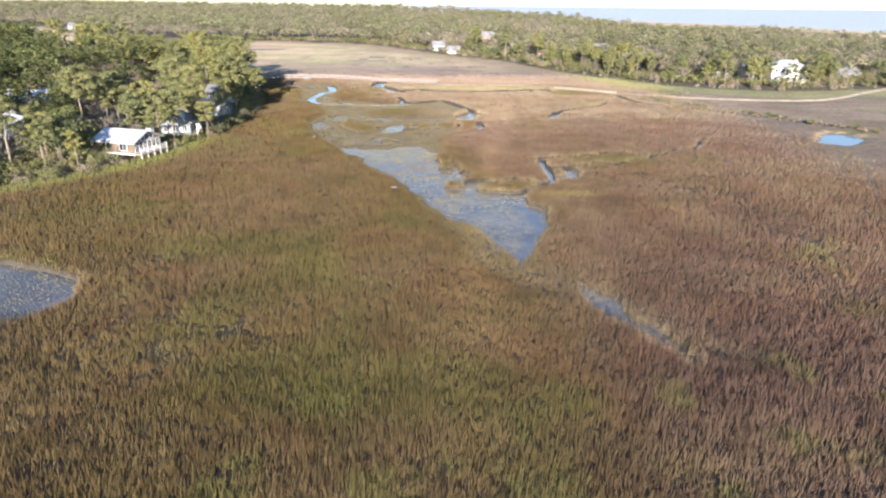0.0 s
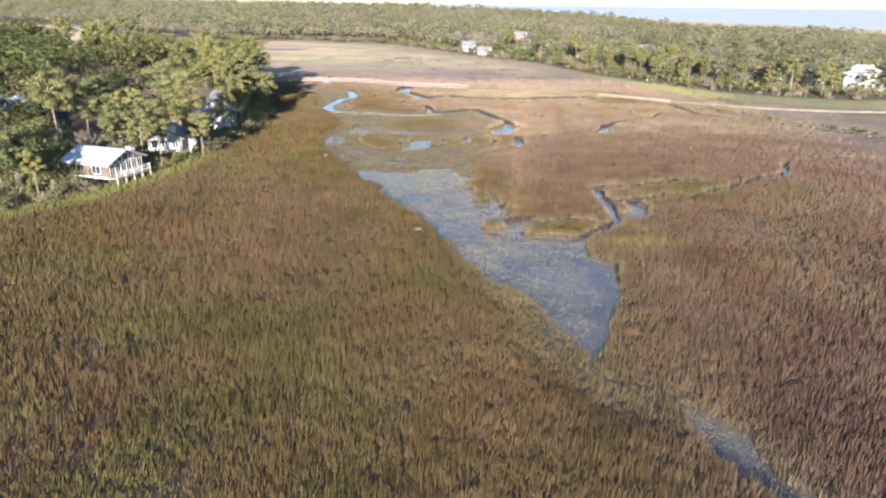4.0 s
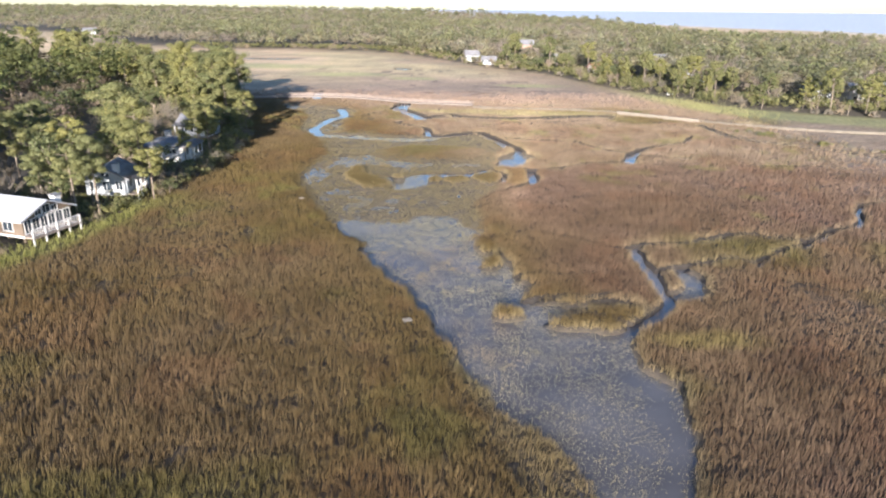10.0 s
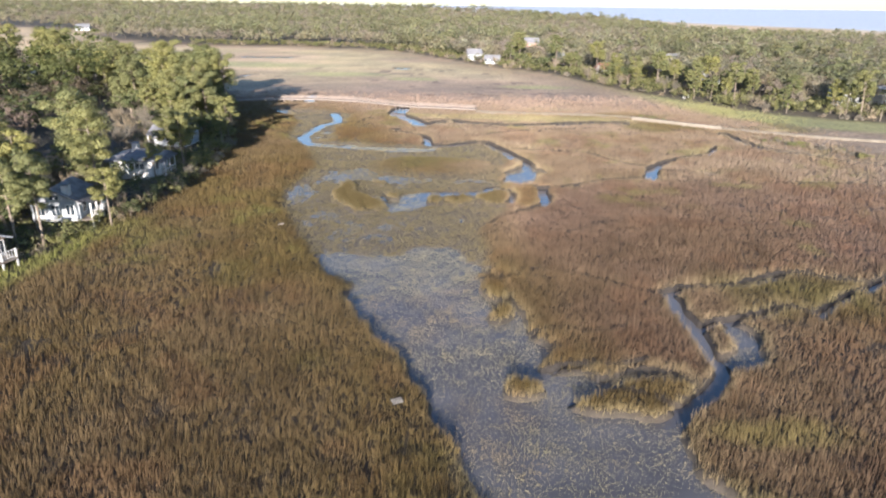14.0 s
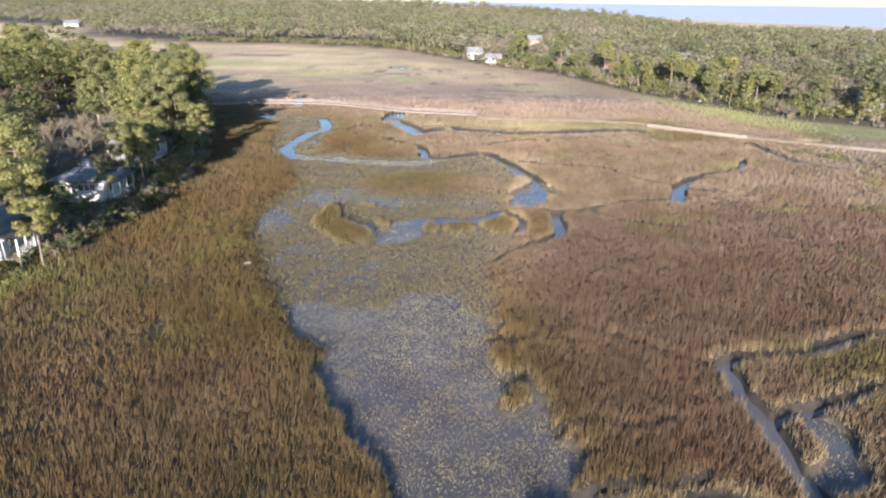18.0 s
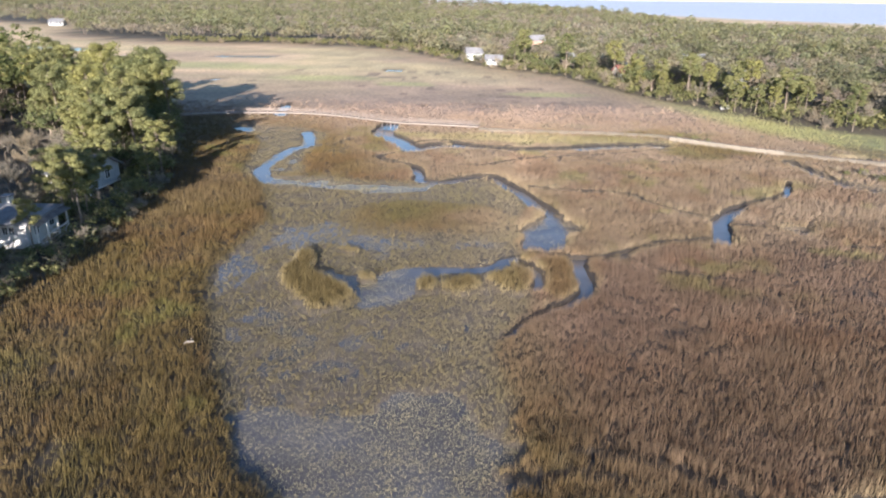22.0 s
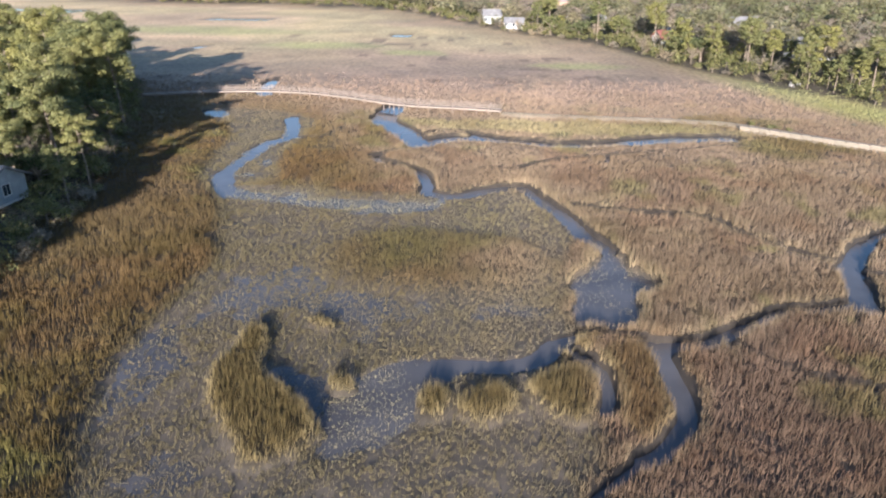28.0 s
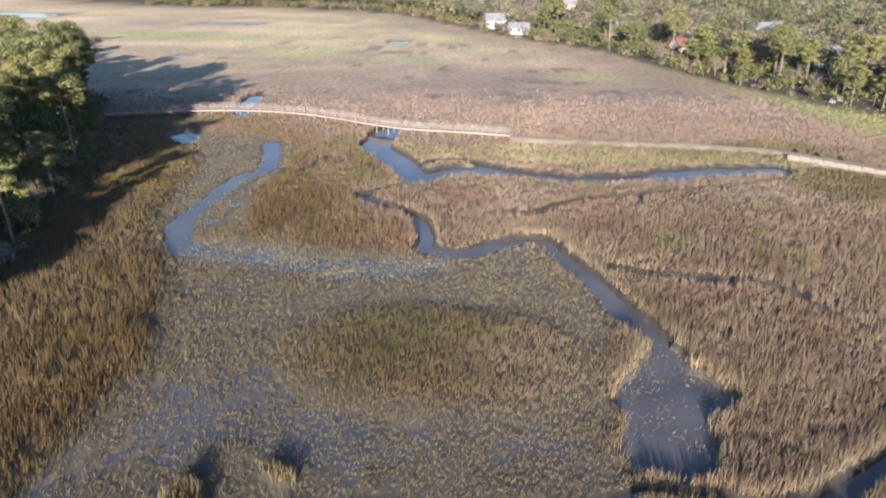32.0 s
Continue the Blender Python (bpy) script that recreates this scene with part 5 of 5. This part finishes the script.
def at(x, y, turn):
    return Matrix.Translation((x, y, surface(x, y))) @ Matrix.Rotation(radians(turn), 4, "Z")


# houses along the western wood edge
house(at(-63.4, 136.1, -16), 9.0, 7.8, 0.5, 2.2, 1.6, TIMBER, METAL_ROOF, "white metal roofed house with a glazed gable front", windows=[("+x", u, 1.1, 0.95, 1.7) for u in (-3.1, -1.85, -0.6, 0.6, 1.85, 3.1)] + [("+x", -1.3, 2.6, 0.9, 0.7), ("+x", 0.0, 2.8, 1.1, 1.0), ("+x", 1.3, 2.6, 0.9, 0.7), ("-y", -2, 1.2, 1.6, 1.3), ("-y", 2, 1.2, 1.6, 1.3)], chimney=(3.2, 2.9, 1.0, 1.6), porch=("+x", 1.6, False))
house(at(-60.3, 155.0, -80), 6.6, 6.2, 0.6, 2.5, 1.7, SIDING, SHINGLE, "grey shingle roofed house with white gable and chimney", windows=[("+x", u, 1.3, 1.0, 1.4) for u in (-1.9, 0, 1.9)] + [("+x", 0, 3.1, 1.2, 0.7), ("+y", -1.8, 1.3, 1.2, 1.3), ("+y", 1.5, 1.3, 1.2, 1.3)], chimney=(2.8, 1.6, 0.95, 2.3), porch=("+y", 1.6, True))
house(at(-61.5, 180.2, 3), 7.2, 7.2, 0.2, 3.0, 1.3, WHITE, SHINGLE, "white house with grey hip roof and corner porch", roof="hip", windows=[("-y", u, 2.1, 0.6, 0.9) for u in (0.2, 1.1, 1.9)] + [("-y", -2.6, 1.8, 0.9, 1.1), ("+x", 2.0, 1.8, 1.0, 1.4), ("+x", -1.5, 1.8, 1.0, 1.4)], chimney=(-0.6, 0.8, 1.0, 2.2), porch=("+x", 1.4, True))
house(at(-65.6, 205.2, -6), 7, 6.5, 0.8, 2.6, 1.7, SIDING, SHINGLE, "grey house half hidden behind pines", windows=[("-y", u, 1.5, 1.1, 1.3) for u in (-1.9, 0.2, 2.2)] + [("+x", 0, 1.5, 1.1, 1.3)], porch=("-y", 1.6, True))
house(at(-106.6, 178, 10), 9, 8, 1.0, 3.6, 2.2, SIDING, METAL_ROOF, "pale roofed house deep among the pines", windows=[("-y", -2, 1.5, 1.2, 1.3), ("-y", 2, 1.5, 1.2, 1.3)])
house(at(-94, 150, -35), 8, 7, 0.5, 2.4, 1.7, SIDING, METAL_ROOF, "grey house behind palms at the wood edge", windows=[("+x", -2, 1.4, 1.2, 1.3), ("+x", 2, 1.4, 1.2, 1.3), ("-y", 0, 1.4, 1.6, 1.3)], porch=("+x", 2.0, False))
# houses along the eastern wood edge and beyond
wide = [("-y", u, z, 1.2, 1.5) for u in (-4.4, -2.2, 0, 2.2, 4.4) for z in (1.4, 4.2)]
house(at(131, 271, -8), 12.5, 9, 1.2, 5.6, 2.2, WHITE, METAL_ROOF, "large white two-storey house facing the marsh", roof="hip", windows=wide, chimney=(3.4, 1, 1.1, 2.2), porch=("-y", 2.4, False))
house(at(110, 284, 6), 6.6, 6, 0.8, 4.2, 1.5, SIDING, SHINGLE, "tall grey house among pines by the dike", windows=[("-y", u, z, 1.1, 1.4) for u in (-2.0, 0, 2.0) for z in (1.4, 3.3)], porch=("-y", 2.0, True))
house(at(161, 287, 0), 12, 8, 0.6, 2.8, 1.8, TIMBER, SHINGLE, "low brown house under tall pines", windows=[("-y", u, 1.5, 1.3, 1.3) for u in (-4, -1.3, 1.3, 4)])
small = [("-y", u, 1.5, 1.2, 1.4) for u in (-3, 0, 3)] + [("-x", 0, 1.5, 1.2, 1.4)]
house(at(121, 281, 8), 6, 5.5, 0.6, 4.2, 1.8, WHITE, SHINGLE, "small white house behind the tall shore house", windows=[("-y", u, 1.5, 1.0, 1.3) for u in (-1.8, 0, 1.8)])
house(at(53, 366, 15), 8, 7, 0.5, 3.0, 2.0, WHITE, RED_ROOF, "white house with a red roof among bare trees", windows=small, chimney=(0, 0.5, 0.9, 2.8))
house(at(89, 345, 10), 11, 8, 0.6, 3.6, 2.0, SIDING, SHINGLE, "grey house behind pines at the wood edge", windows=small)
house(at(-4, 437, 8), 7, 6, 0.6, 3.2, 2.0, SIDING, SHINGLE, "grey house standing at the far wood edge", windows=small)
house(at(5, 421, -4), 7, 5, 0.4, 2.3, 1.5, SIDING, SHINGLE, "low grey house beside the far marsh", windows=small)
house(at(85, 393, 12), 9, 8, 0.8, 4.6, 2.4, WHITE, SHINGLE, "pale house rising above the canopy", windows=small)
house(at(28, 473, 5), 7, 7, 0.8, 7.0, 2.2, BRICK, SHINGLE, "tall tan house above the distant trees", windows=small)
house(at(36, 420, 10), 9, 7, 0.6, 3.0, 2.0, BRICK, SHINGLE, "brick house among bare trees", windows=small)

house(at(-372, 722, 10), 12, 9, 0.5, 2.8, 2.6, SIDING, SHINGLE, "pale grey house at the edge of the far woods", windows=[("-y", u, 1.6, 1.4, 1.6) for u in (-4, -1.5, 1, 3.6)])
house(at(-480, 700, -10), 12, 9, 0.8, 4.0, 2.4, SIDING, METAL_ROOF, "pale roofed house at the edge of the far woods", windows=[("-y", u, 1.6, 1.4, 1.6) for u in (-4, 0, 4)])


# ---- small things ----
def garden_chair(m):
    """A slatted low garden chair."""
    c = empty("garden_chair", m, "white wooden garden chair on the lawn", "chair", "white chairs on the lawn")
    for x in (-0.3, 0.3):
        part("front_leg", boxed(x - 0.04, -0.4, -0.05, x + 0.04, -0.32, 0.55), WHITE, c)
        part("back_leg", boxed(x - 0.04, 0.35, -0.05, x + 0.04, 0.43, 0.4), WHITE, c)
        part("armrest", boxed(x - 0.09, -0.48, 0.552, x + 0.09, 0.4, 0.59), WHITE, c)
    for k in range(5):
        part("seat_slat", boxed(-0.26, -0.38 + k * 0.15, 0.33 - k * 0.02, 0.26, -0.25 + k * 0.15, 0.355 - k * 0.02), WHITE, c)
        part("back_slat", boxed(-0.29 + k * 0.12, 0.36, 0.27, -0.19 + k * 0.12, 0.4, 1.0 + 0.03 * (2 - abs(k - 2))), WHITE, c)
    return c


garden_chair(at(66.6, 300.2, 20))
garden_chair(at(68.3, 300.6, -10))


def driftwood(x, y, z, length, turn):
    bm = tube(bmesh.new(), [(-length / 2, 0, 0.1), (-length / 6, 0.12, 0.16), (length / 5, 0.05, 0.13), (length / 2, -0.1, 0.22)], [0.06, 0.13, 0.11, 0.05], 7)
    tube(bm, [(length / 6, 0.05, 0.14), (length / 3, 0.3, 0.4)], [0.06, 0.02], 5)
    ob = part("driftwood_log", bm, DRIFT)
    ob.matrix_basis = Matrix.Translation((x, y, z)) @ Matrix.Rotation(radians(turn), 4, "Z")
    return tagged(ob, "bleached driftwood log lying on the marsh grass", "log")


DRIFT = two_tone("bleached_wood", (0.15, 0.13, 0.11), (0.26, 0.235, 0.205), 2.0, 0.85, 20.0, 0.3, 0.02)
driftwood(-29.9, 156.0, 0.3, 0.9, 25)
driftwood(-56.5, 213, 0.35, 2.6, 48)

board = part("drift_board", box(boxed(-0.45, -0.3, 0, 0.45, 0.3, 0.05, bevel=0.01), -0.4, -0.05, 0.052, 0.4, 0.05, 0.1), DRIFT)
board.matrix_basis = Matrix.Translation((-8.4, 111.6, 0.5)) @ Matrix.Rotation(0.5, 4, "Z") @ Matrix.Rotation(0.2, 4, "X")
tagged(board, "washed-up pale board on the marsh grass", "board")
